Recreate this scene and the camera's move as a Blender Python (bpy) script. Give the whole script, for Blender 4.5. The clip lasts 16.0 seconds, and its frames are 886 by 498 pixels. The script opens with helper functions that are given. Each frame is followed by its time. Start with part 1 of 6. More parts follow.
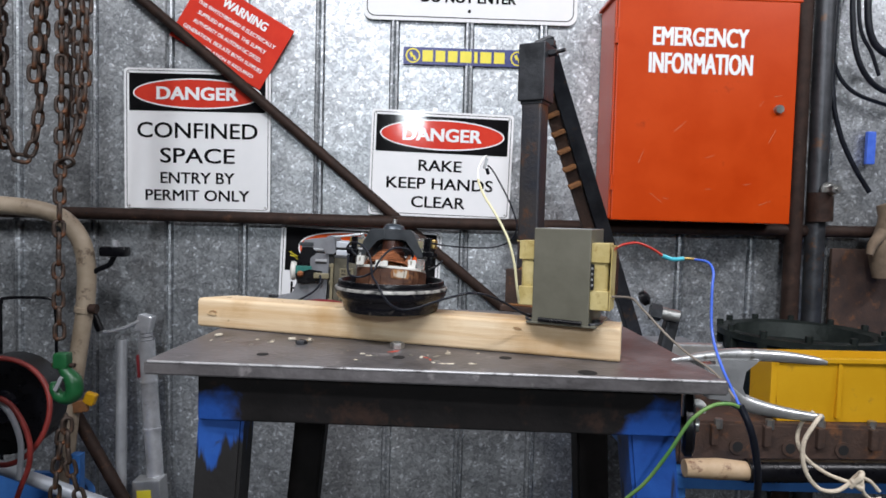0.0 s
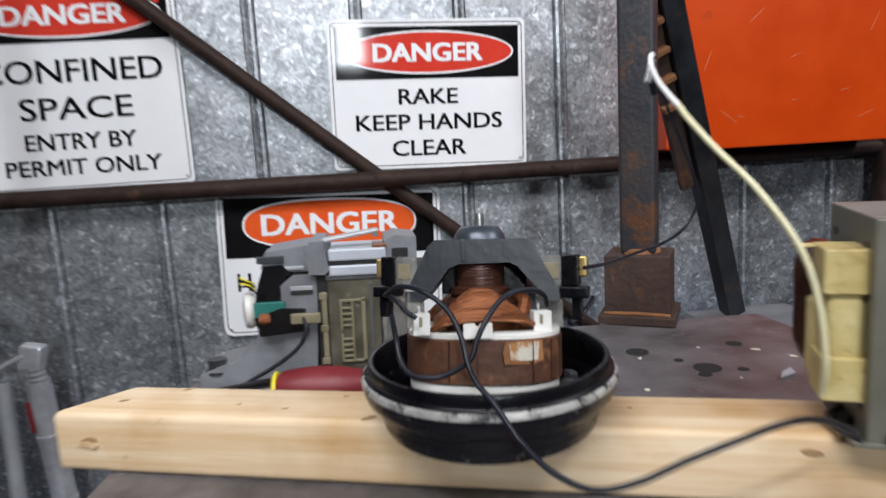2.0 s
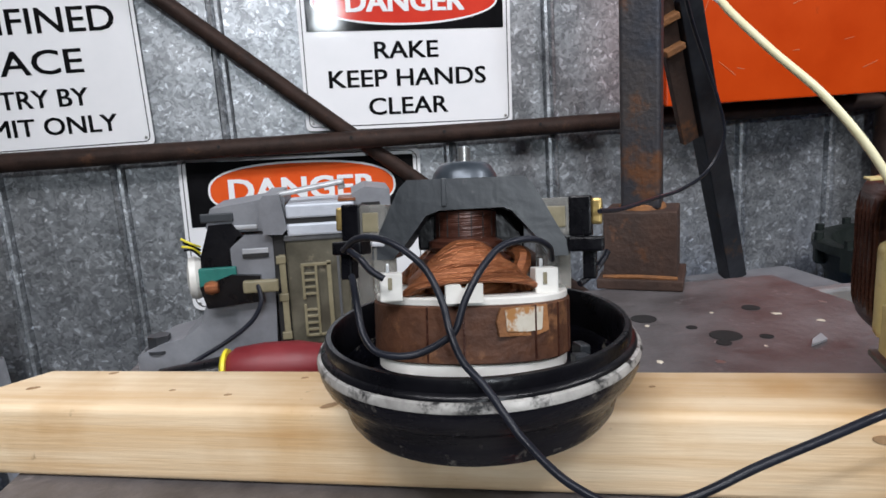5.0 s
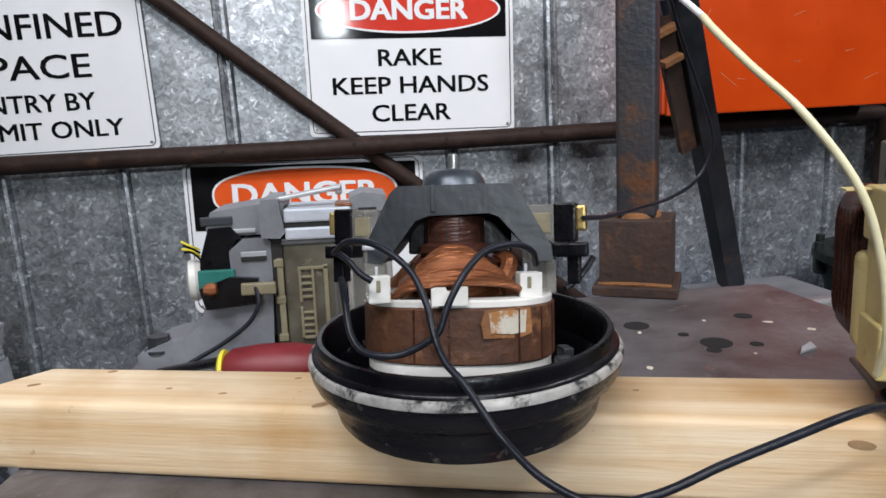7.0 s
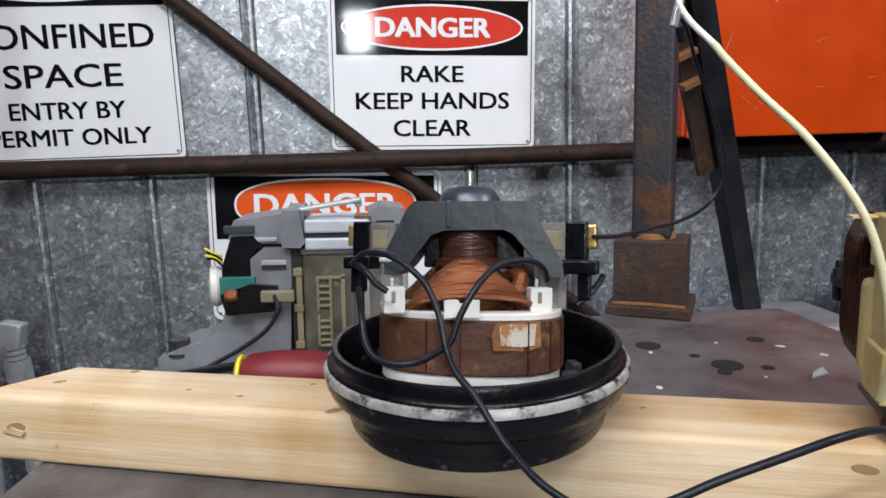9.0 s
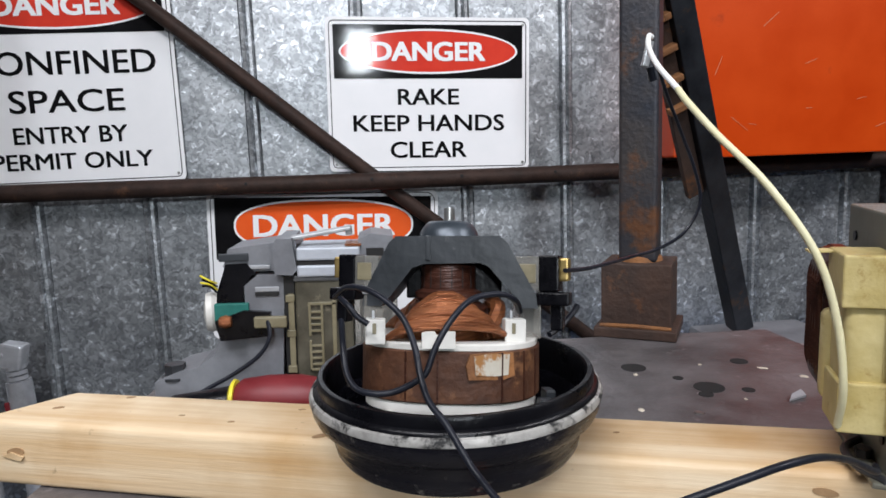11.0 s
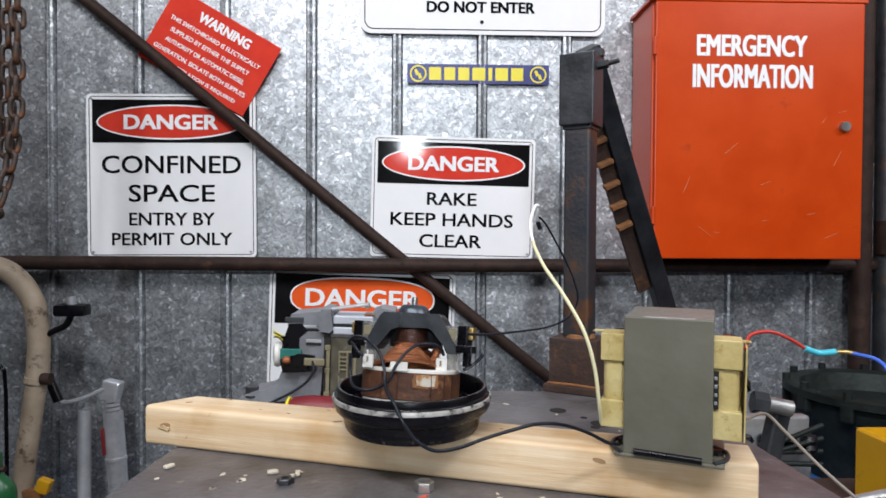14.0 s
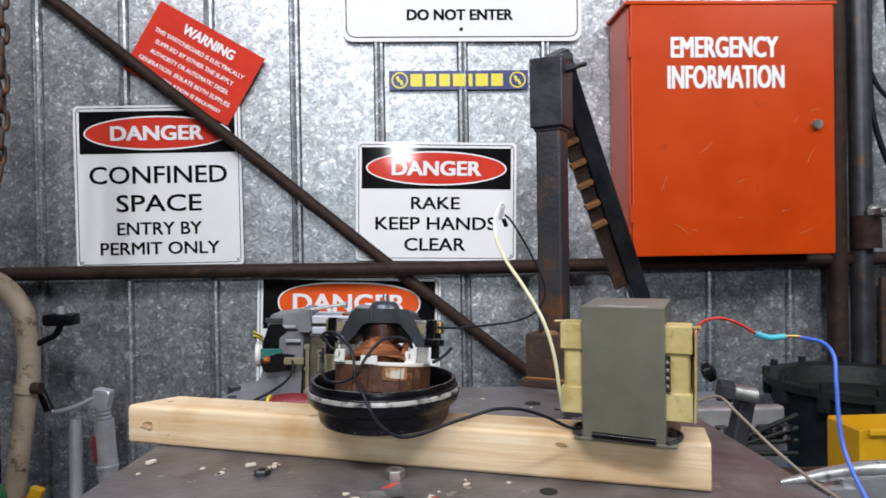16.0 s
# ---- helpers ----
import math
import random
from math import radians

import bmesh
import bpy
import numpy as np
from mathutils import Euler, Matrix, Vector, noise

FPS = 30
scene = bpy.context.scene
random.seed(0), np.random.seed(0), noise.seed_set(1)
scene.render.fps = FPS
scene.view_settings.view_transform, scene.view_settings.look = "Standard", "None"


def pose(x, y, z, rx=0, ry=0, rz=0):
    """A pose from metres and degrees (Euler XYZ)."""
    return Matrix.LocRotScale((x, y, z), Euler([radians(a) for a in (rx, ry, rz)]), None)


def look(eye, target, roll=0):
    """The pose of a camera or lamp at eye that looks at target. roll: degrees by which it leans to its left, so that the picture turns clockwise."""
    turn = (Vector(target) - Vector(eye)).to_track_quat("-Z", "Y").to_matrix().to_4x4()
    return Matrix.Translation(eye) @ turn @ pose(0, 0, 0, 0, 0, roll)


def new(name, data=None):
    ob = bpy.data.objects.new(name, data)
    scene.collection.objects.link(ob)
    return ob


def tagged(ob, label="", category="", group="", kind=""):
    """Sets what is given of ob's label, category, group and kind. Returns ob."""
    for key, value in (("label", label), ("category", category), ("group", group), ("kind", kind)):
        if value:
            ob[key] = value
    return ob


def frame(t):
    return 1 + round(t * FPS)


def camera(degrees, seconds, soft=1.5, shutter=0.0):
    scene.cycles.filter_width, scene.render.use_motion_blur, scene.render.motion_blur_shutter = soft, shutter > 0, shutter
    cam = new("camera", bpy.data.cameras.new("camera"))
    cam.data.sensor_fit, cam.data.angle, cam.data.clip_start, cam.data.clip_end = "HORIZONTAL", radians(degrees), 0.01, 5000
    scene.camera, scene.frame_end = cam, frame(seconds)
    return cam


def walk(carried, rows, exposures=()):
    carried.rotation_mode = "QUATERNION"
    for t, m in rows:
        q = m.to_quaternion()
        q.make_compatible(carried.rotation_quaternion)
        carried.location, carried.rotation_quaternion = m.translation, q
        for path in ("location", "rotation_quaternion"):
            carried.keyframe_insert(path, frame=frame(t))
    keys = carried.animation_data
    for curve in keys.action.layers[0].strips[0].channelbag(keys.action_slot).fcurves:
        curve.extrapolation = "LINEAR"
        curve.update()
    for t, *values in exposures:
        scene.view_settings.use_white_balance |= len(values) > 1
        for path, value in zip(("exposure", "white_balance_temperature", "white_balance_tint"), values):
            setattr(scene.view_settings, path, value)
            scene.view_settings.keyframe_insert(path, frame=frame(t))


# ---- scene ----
cam = camera(69.3, 16.0, soft=1.6, shutter=0.4)
PATH = [
    (0, (0.143, 0.09, 1.107), (0.197, 2.087, 1.009), 1.5),
    (0.5, (0.14, 0.092, 1.104), (0.158, 2.087, 0.969), 1.8),
    (1, (0.13, 0.126, 1.11), (0.101, 2.115, 0.908), 0.9),
    (1.5, (0.09, 0.243, 1.133), (0.188, 2.235, 0.974), -4.4),
    (2, (0.057, 0.482, 1.134), (0.283, 2.445, 0.831), -3.3),
    (2.5, (0.063, 0.552, 1.114), (0.432, 2.477, 0.716), -0.8),
    (3, (0.064, 0.553, 1.113), (0.414, 2.485, 0.729), -1.6),
    (5.5, (0.068, 0.538, 1.114), (0.332, 2.481, 0.721), -3.9),
    (6, (0.072, 0.536, 1.114), (0.329, 2.486, 0.754), -3.0),
    (6.5, (0.069, 0.536, 1.113), (0.348, 2.477, 0.719), -3.0),
    (7, (0.071, 0.534, 1.114), (0.327, 2.483, 0.743), -3.3),
    (7.5, (0.071, 0.535, 1.111), (0.32, 2.481, 0.721), -3.7),
    (8, (0.068, 0.533, 1.112), (0.298, 2.483, 0.735), -2.7),
    (8.5, (0.067, 0.527, 1.114), (0.282, 2.487, 0.781), -1.7),
    (9, (0.071, 0.526, 1.115), (0.277, 2.489, 0.792), -1.8),
    (11.5, (0.079, 0.508, 1.126), (0.277, 2.481, 0.861), -2.2),
    (12, (0.079, 0.503, 1.128), (0.271, 2.477, 0.868), -2.4),
    (12.5, (0.083, 0.495, 1.131), (0.271, 2.47, 0.877), -2.3),
    (13, (0.09, 0.435, 1.142), (0.223, 2.418, 0.921), -1.0),
    (13.5, (0.105, 0.347, 1.153), (0.188, 2.34, 1.007), -1.8),
    (14, (0.116, 0.288, 1.151), (0.176, 2.286, 1.11), 0.3),
    (14.5, (0.12, 0.293, 1.146), (0.212, 2.29, 1.089), 0.8),
    (15, (0.118, 0.295, 1.147), (0.15, 2.293, 1.074), -1.2),
    (15.5, (0.123, 0.282, 1.149), (0.155, 2.281, 1.103), -1.2),
    (16, (0.137, 0.267, 1.144), (0.211, 2.266, 1.124), -0.9),
]
walk(cam, [(t, look(eye, target, roll)) for t, eye, target, roll in PATH])


# ---- light ----
world = bpy.data.worlds.new("world")
scene.world = world
world.use_nodes = True
world.node_tree.nodes["Background"].inputs[0].default_value = (0.75, 0.85, 1.0, 1)
world.node_tree.nodes["Background"].inputs[1].default_value = 0.02
scene.view_settings.exposure = 0.53


def area(name, eye, target, sx, sy, watts, colour):
    d = bpy.data.lights.new(name, "AREA")
    d.shape, d.size, d.size_y, d.energy, d.color = "RECTANGLE", sx, sy, watts, colour
    ob = new(name, d)
    ob.matrix_world = look(eye, target)
    return ob


# Unseen overhead lamps: the right one follows the cabinet's shadow, the others fill.
area("unseen_overhead_light", (2.05, -0.05, 2.66), (0.6, 1.2, 1.0), 0.9, 0.12, 20, (0.95, 0.95, 1.0))
# Added fill for the left of the wall.
area("unseen_overhead_light", (-0.60, -0.20, 2.75), (-0.1, 1.2, 1.0), 1.2, 0.12, 21, (0.95, 0.95, 1.0))
# Small unseen source behind the camera, placed by the glints on the signs.
area("front_light", (0.02, -1.9, 1.87), (0.15, 1.5, 1.10), 0.16, 0.26, 15, (0.86, 0.93, 1.0))
# Added fill for surfaces that face the camera.
area("unseen_overhead_light", (0.22, -0.85, 2.80), (0.15, 1.0, 1.05), 1.2, 0.12, 19, (0.95, 0.95, 1.0))

# ---- materials ----


def M(name, c1, c2=None, scale=40.0, rough=0.5, metal=0.0, bump=0.15, bscale=220.0, c3=None, spot=0.62, sscale=18.0,
      stretch=(1, 1, 1), turn=0.0, coat=0.0, rvar=0.15):
    """Noise-mottled surface: c1 to c2 by a fine noise, c3 in worn or stained spots."""
    m = bpy.data.materials.new(name)
    m.use_nodes = True
    nt = m.node_tree
    N, L = nt.nodes, nt.links
    b = N["Principled BSDF"]
    tc = N.new("ShaderNodeTexCoord")
    mp = N.new("ShaderNodeMapping")
    mp.inputs["Scale"].default_value = stretch
    if turn:
        mp.vector_type = "TEXTURE"
        mp.inputs["Scale"].default_value = [1 / v for v in stretch]
        mp.inputs["Rotation"].default_value = (0, 0, radians(turn))
    L.new(tc.outputs["Object"], mp.inputs[0])
    n1 = N.new("ShaderNodeTexNoise")
    n1.inputs["Scale"].default_value, n1.inputs["Detail"].default_value, n1.inputs["Roughness"].default_value = scale, 6, 0.65
    L.new(mp.outputs[0], n1.inputs[0])
    r1 = N.new("ShaderNodeValToRGB")
    r1.color_ramp.elements[0].position, r1.color_ramp.elements[1].position = 0.33, 0.67
    r1.color_ramp.elements[0].color = (*c1, 1)
    r1.color_ramp.elements[1].color = (*(c2 or [min(1, v * 1.25) for v in c1]), 1)
    L.new(n1.outputs[0], r1.inputs[0])
    out = r1.outputs[0]
    if c3:
        n2 = N.new("ShaderNodeTexNoise")
        n2.inputs["Scale"].default_value, n2.inputs["Detail"].default_value = sscale, 8
        n2.inputs["Roughness"].default_value = 0.7
        L.new(tc.outputs["Object"], n2.inputs[0])
        r2 = N.new("ShaderNodeValToRGB")
        r2.color_ramp.elements[0].position, r2.color_ramp.elements[1].position = spot - 0.04, spot + 0.05
        L.new(n2.outputs[0], r2.inputs[0])
        mx = N.new("ShaderNodeMix")
        mx.data_type = "RGBA"
        L.new(r2.outputs[0], mx.inputs[0])
        L.new(out, mx.inputs[6])
        mx.inputs[7].default_value = (*c3, 1)
        out = mx.outputs[2]
    L.new(out, b.inputs["Base Color"])
    b.inputs["Metallic"].default_value = metal
    b.inputs["Coat Weight"].default_value = coat
    n3 = N.new("ShaderNodeTexNoise")
    n3.inputs["Scale"].default_value, n3.inputs["Detail"].default_value = bscale, 4
    L.new(mp.outputs[0], n3.inputs[0])
    rr = N.new("ShaderNodeMapRange")
    rr.inputs[3].default_value, rr.inputs[4].default_value = max(0.03, rough - rvar), min(1, rough + rvar)
    L.new(n1.outputs[0], rr.inputs[0])
    L.new(rr.outputs[0], b.inputs["Roughness"])
    if bump:
        bp = N.new("ShaderNodeBump")
        bp.inputs["Strength"].default_value, bp.inputs["Distance"].default_value = bump, 0.002
        L.new(n3.outputs[0], bp.inputs["Height"])
        L.new(bp.outputs[0], b.inputs["Normal"])
    return m


def galvanised():
    m = M("galvanised_steel", (0.31, 0.328, 0.345), (0.46, 0.478, 0.495), 9, 0.45, 0.80, 0.1, 120, rvar=0.12)
    nt = m.node_tree
    N, L = nt.nodes, nt.links
    b = N["Principled BSDF"]
    base = b.inputs["Base Color"].links[0].from_socket
    tc = [n for n in N if n.type == "TEX_COORD"][0]
    warp = N.new("ShaderNodeTexNoise")
    warp.inputs["Scale"].default_value = 60
    L.new(tc.outputs["Object"], warp.inputs[0])
    add = N.new("ShaderNodeMix")
    add.data_type = "RGBA"
    add.blend_type = "ADD"
    add.inputs[0].default_value = 0.02
    L.new(tc.outputs["Object"], add.inputs[6])
    L.new(warp.outputs[1], add.inputs[7])
    prev = base
    for scale, lo, hi in ((70, 0.81, 1.19), (210, 0.71, 1.29)):
        v = N.new("ShaderNodeTexVoronoi")
        v.inputs["Scale"].default_value = scale
        L.new(add.outputs[2], v.inputs["Vector"])
        sep = N.new("ShaderNodeSeparateColor")
        L.new(v.outputs["Color"], sep.inputs[0])
        mr = N.new("ShaderNodeMapRange")
        mr.inputs[3].default_value, mr.inputs[4].default_value = lo, hi
        L.new(sep.outputs[0], mr.inputs[0])
        mul = N.new("ShaderNodeMix")
        mul.data_type = "RGBA"
        mul.blend_type = "MULTIPLY"
        mul.inputs[0].default_value = 1
        L.new(prev, mul.inputs[6])
        L.new(mr.outputs[0], mul.inputs[7])
        prev = mul.outputs[2]
    # Sparse bright cells put the spangle's glints into the base colour.
    v = N.new("ShaderNodeTexVoronoi")
    v.inputs["Scale"].default_value = 170
    L.new(add.outputs[2], v.inputs["Vector"])
    sep = N.new("ShaderNodeSeparateColor")
    L.new(v.outputs["Color"], sep.inputs[0])
    mr = N.new("ShaderNodeMapRange")
    mr.inputs[1].default_value, mr.inputs[2].default_value, mr.inputs[3].default_value, mr.inputs[4].default_value = 0.86, 0.96, 1.0, 1.75
    L.new(sep.outputs[1], mr.inputs[0])
    mul = N.new("ShaderNodeMix")
    mul.data_type, mul.blend_type = "RGBA", "MULTIPLY"
    mul.inputs[0].default_value = 1
    L.new(prev, mul.inputs[6])
    L.new(mr.outputs[0], mul.inputs[7])
    L.new(mul.outputs[2], b.inputs["Base Color"])
    return m


def pine():
    m = M("pine", (0.68, 0.475, 0.265), (0.85, 0.69, 0.48), 13, 0.55, 0, 0.16, 90, c3=(0.33, 0.21, 0.11), spot=0.69, sscale=70, stretch=(0.35, 9, 9), turn=-19)
    nt = m.node_tree
    N, L = nt.nodes, nt.links
    b = N["Principled BSDF"]
    base = b.inputs["Base Color"].links[0].from_socket
    tc = [n for n in N if n.type == "TEX_COORD"][0]
    n = N.new("ShaderNodeTexNoise")
    n.inputs["Scale"].default_value, n.inputs["Detail"].default_value = 11, 7
    L.new(tc.outputs["Object"], n.inputs[0])
    r = N.new("ShaderNodeValToRGB")
    r.color_ramp.elements[0].position, r.color_ramp.elements[0].color = 0.34, (0.76, 0.64, 0.48, 1)
    r.color_ramp.elements[1].position, r.color_ramp.elements[1].color = 0.50, (1, 1, 1, 1)
    L.new(n.outputs[0], r.inputs[0])
    mul = N.new("ShaderNodeMix")
    mul.data_type, mul.blend_type = "RGBA", "MULTIPLY"
    mul.inputs[0].default_value = 1
    L.new(base, mul.inputs[6])
    L.new(r.outputs[0], mul.inputs[7])
    L.new(mul.outputs[2], b.inputs["Base Color"])
    return m


GALV = galvanised()
PINE = pine()
SPLINT = M("torn_pine", (0.50, 0.33, 0.17), (0.66, 0.48, 0.28), 90, 0.75)
KNOT = M("pine_knot", (0.28, 0.16, 0.075), (0.42, 0.27, 0.14), 120, 0.7)
WHITE = M("sign_white", (0.86, 0.87, 0.88), (0.91, 0.91, 0.92), 12, 0.07, 0, 0.02, 60, rvar=0.03)
BLACK = M("sign_black", (0.006, 0.006, 0.0065), (0.011, 0.011, 0.012), 20, 0.07, 0, 0.02, 60, rvar=0.03)
SRED = M("sign_red", (0.62, 0.045, 0.03), (0.7, 0.06, 0.035), 20, 0.08, 0, 0.02, 60, rvar=0.03)
SORANGE = M("sign_orange_red", (0.80, 0.10, 0.02), (0.85, 0.13, 0.03), 20, 0.12, 0, 0.02, 60, rvar=0.05)
for sheet in (WHITE, BLACK, SRED, SORANGE):
    sheet.node_tree.nodes["Principled BSDF"].inputs["Specular IOR Level"].default_value = 0.14
SBLUE = M("sticker_blue", (0.03, 0.035, 0.16), (0.04, 0.05, 0.2), 40, 0.35)
SYELLOW = M("sticker_yellow", (0.80, 0.68, 0.04), (0.85, 0.74, 0.06), 40, 0.4)
CAB = M("cabinet_orange_paint", (0.50, 0.044, 0.002), (0.58, 0.060, 0.003), 9, 0.34, 0, 0.05, 40, c3=(0.36, 0.032, 0.004), spot=0.66, sscale=9, rvar=0.08)
CAB.node_tree.nodes["Principled BSDF"].inputs["Specular IOR Level"].default_value = 0.3
SCRATCH = M("scratch", (0.55, 0.17, 0.07), (0.5, 0.22, 0.12), 60, 0.6)
RUST = M("rusty_pipe", (0.024, 0.015, 0.012), (0.052, 0.030, 0.023), 45, 0.62, 0.25, 0.4, 260, c3=(0.085, 0.043, 0.026), spot=0.64, sscale=30)
STEEL = M("dark_mill_steel", (0.042, 0.045, 0.050), (0.078, 0.082, 0.090), 30, 0.42, 0.6, 0.2, 200, c3=(0.12, 0.07, 0.045), spot=0.63, sscale=22)
POSTM = M("rust_blue_steel", (0.038, 0.043, 0.056), (0.070, 0.060, 0.056), 22, 0.5, 0.5, 0.3, 240, c3=(0.15, 0.065, 0.03), spot=0.54, sscale=11)
RUSTY = M("rusty_plate", (0.05, 0.033, 0.027), (0.09, 0.052, 0.038), 35, 0.7, 0.3, 0.5, 220, c3=(0.17, 0.075, 0.035), spot=0.6, sscale=25)
STRUT = M("blue_grey_strut_steel", (0.016, 0.018, 0.023), (0.044, 0.048, 0.057), 22, 0.4, 0.5, 0.2, 150, c3=(0.10, 0.055, 0.03), spot=0.62, sscale=20)
RUSTO = M("orange_rust", (0.16, 0.07, 0.03), (0.30, 0.13, 0.045), 60, 0.8, 0.1, 0.6, 260)
BENCH = M("bench_steel", (0.088, 0.082, 0.084), (0.195, 0.182, 0.186), 24, 0.42, 0.35, 0.4, 160, c3=(0.30, 0.28, 0.28), spot=0.65, sscale=35)
# Steel under the top: shade there is put into these near-black bases.
BENCHL = M("shade_dark_leg_steel", (0.006, 0.0055, 0.0055), (0.014, 0.012, 0.012), 25, 0.7, 0.3, 0.3, 160)
APRON = M("shade_dark_apron_steel", (0.006, 0.0055, 0.0055), (0.014, 0.012, 0.012), 25, 0.7, 0.2, 0.3, 160, c3=(0.035, 0.020, 0.015), spot=0.62, sscale=16)
BLUELEG = M("worn_blue_paint", (0.012, 0.065, 0.30), (0.02, 0.10, 0.40), 30, 0.5, 0, 0.2, 120, c3=(0.03, 0.03, 0.032), spot=0.60, sscale=22)
BLUELEG2 = M("chipped_blue_paint", (0.008, 0.045, 0.22), (0.014, 0.085, 0.36), 30, 0.5, 0, 0.2, 120, c3=(0.03, 0.03, 0.032), spot=0.60, sscale=22)


def drips(m, z0, z1):
    """Keeps m's first colour near the top of the legs and bares the steel below, along a ragged, dripping edge."""
    nt = m.node_tree
    N, L = nt.nodes, nt.links
    b = N["Principled BSDF"]
    src = b.inputs["Base Color"].links[0].from_socket
    tc = [n for n in N if n.type == "TEX_COORD"][0]
    mp = N.new("ShaderNodeMapping")
    mp.inputs["Scale"].default_value = (1, 1, 0.12)
    L.new(tc.outputs["Object"], mp.inputs[0])
    n = N.new("ShaderNodeTexNoise")
    n.inputs["Scale"].default_value, n.inputs["Detail"].default_value = 90, 3
    L.new(mp.outputs[0], n.inputs[0])
    sep = N.new("ShaderNodeSeparateXYZ")
    L.new(tc.outputs["Object"], sep.inputs[0])
    mr = N.new("ShaderNodeMapRange")
    mr.inputs[1].default_value, mr.inputs[2].default_value, mr.inputs[3].default_value, mr.inputs[4].default_value = z0, z1, -0.45, 0.35
    L.new(sep.outputs[2], mr.inputs[0])
    add = N.new("ShaderNodeMath")
    L.new(n.outputs[0], add.inputs[0])
    L.new(mr.outputs[0], add.inputs[1])
    r = N.new("ShaderNodeValToRGB")
    r.color_ramp.elements[0].position, r.color_ramp.elements[1].position = 0.44, 0.52
    L.new(add.outputs[0], r.inputs[0])
    mx = N.new("ShaderNodeMix")
    mx.data_type = "RGBA"
    L.new(r.outputs[0], mx.inputs[0])
    mx.inputs[6].default_value = (0.016, 0.015, 0.015, 1)
    L.new(src, mx.inputs[7])
    L.new(mx.outputs[2], b.inputs["Base Color"])


def smears(m, centres, radius):
    """Ragged blue paint smears on m round the given points."""
    nt = m.node_tree
    N, L = nt.nodes, nt.links
    b = N["Principled BSDF"]
    tc = [n for n in N if n.type == "TEX_COORD"][0]
    n = N.new("ShaderNodeTexNoise")
    n.inputs["Scale"].default_value, n.inputs["Detail"].default_value = 45, 5
    L.new(tc.outputs["Object"], n.inputs[0])
    for c in centres:
        src = b.inputs["Base Color"].links[0].from_socket
        d = N.new("ShaderNodeVectorMath")
        d.operation = "DISTANCE"
        d.inputs[1].default_value = c
        L.new(tc.outputs["Object"], d.inputs[0])
        k = N.new("ShaderNodeMath")
        k.operation = "MULTIPLY_ADD"
        k.inputs[1].default_value = 0.06
        L.new(n.outputs[0], k.inputs[0])
        L.new(d.outputs["Value"], k.inputs[2])
        mr = N.new("ShaderNodeMapRange")
        mr.inputs[1].default_value, mr.inputs[2].default_value, mr.inputs[3].default_value, mr.inputs[4].default_value = radius, radius + 0.02, 0.9, 0.0
        L.new(k.outputs[0], mr.inputs[0])
        mx = N.new("ShaderNodeMix")
        mx.data_type = "RGBA"
        L.new(mr.outputs[0], mx.inputs[0])
        L.new(src, mx.inputs[6])
        mx.inputs[7].default_value = (0.014, 0.075, 0.33, 1)
        L.new(mx.outputs[2], b.inputs["Base Color"])


smears(APRON, ((-0.050, 0.668, 0.914), (0.350, 0.642, 0.916)), 0.047)
drips(BLUELEG, 0.840, 0.945)
drips(BLUELEG2, 0.69, 0.93)
BLUE = M("blue_paint", (0.02, 0.10, 0.32), (0.035, 0.15, 0.42), 20, 0.5, 0, 0.15, 90, c3=(0.05, 0.06, 0.09), spot=0.68)
BLKP = M("black_plastic", (0.002, 0.002, 0.003), (0.006, 0.006, 0.008), 60, 0.30, 0, 0.12, 300)
BLKD = M("dusty_black_plastic", (0.003, 0.003, 0.006), (0.006, 0.006, 0.009), 26, 0.26, 0, 0.2, 200, c3=(0.13, 0.12, 0.105), spot=0.64, sscale=150, stretch=(1, 1, 3.5))
BAND = M("scuffed_silver_band", (0.26, 0.25, 0.235), (0.52, 0.51, 0.48), 70, 0.5, 0.2, 0.3, 240, c3=(0.03, 0.03, 0.03), spot=0.545, sscale=85)
STATOR = M("rusty_stator_laminations", (0.045, 0.019, 0.012), (0.155, 0.062, 0.028), 24, 0.6, 0.2, 0.3, 300, c3=(0.22, 0.10, 0.045), spot=0.62, sscale=60)
LABEL = M("worn_paper_label", (0.48, 0.44, 0.36), (0.58, 0.55, 0.47), 90, 0.7, c3=(0.34, 0.16, 0.05), spot=0.53, sscale=130)
NYLON = M("white_nylon", (0.66, 0.65, 0.60), (0.76, 0.75, 0.71), 60, 0.45, 0, 0.05, 200)
COPPER = M("copper_winding", (0.17, 0.055, 0.022), (0.40, 0.15, 0.060), 40, 0.35, 0.6, 0.5, 90, stretch=(1, 4, 30))
CLEARP = M("smoky_clear_plastic", (0.42, 0.41, 0.37), (0.60, 0.59, 0.55), 50, 0.22, 0, 0.1, 150)
CLEARP.node_tree.nodes["Principled BSDF"].inputs["Transmission Weight"].default_value = 0.75
CLEARP.node_tree.nodes["Principled BSDF"].inputs["IOR"].default_value = 1.2
BRASS = M("brass", (0.42, 0.30, 0.11), (0.55, 0.40, 0.16), 90, 0.4, 0.85)
GREYP = M("grey_clear_plastic", (0.05, 0.052, 0.055), (0.12, 0.122, 0.125), 40, 0.3, 0, 0.1, 150)
BRKT = M("grey_black_bracket", (0.014, 0.017, 0.020), (0.032, 0.037, 0.043), 40, 0.38, 0, 0.1, 200, c3=(0.11, 0.11, 0.11), spot=0.66, sscale=60)
BOSSM = M("blue_grey_bearing_cap", (0.035, 0.045, 0.056), (0.080, 0.096, 0.115), 50, 0.35, 0.4, 0.1, 160)
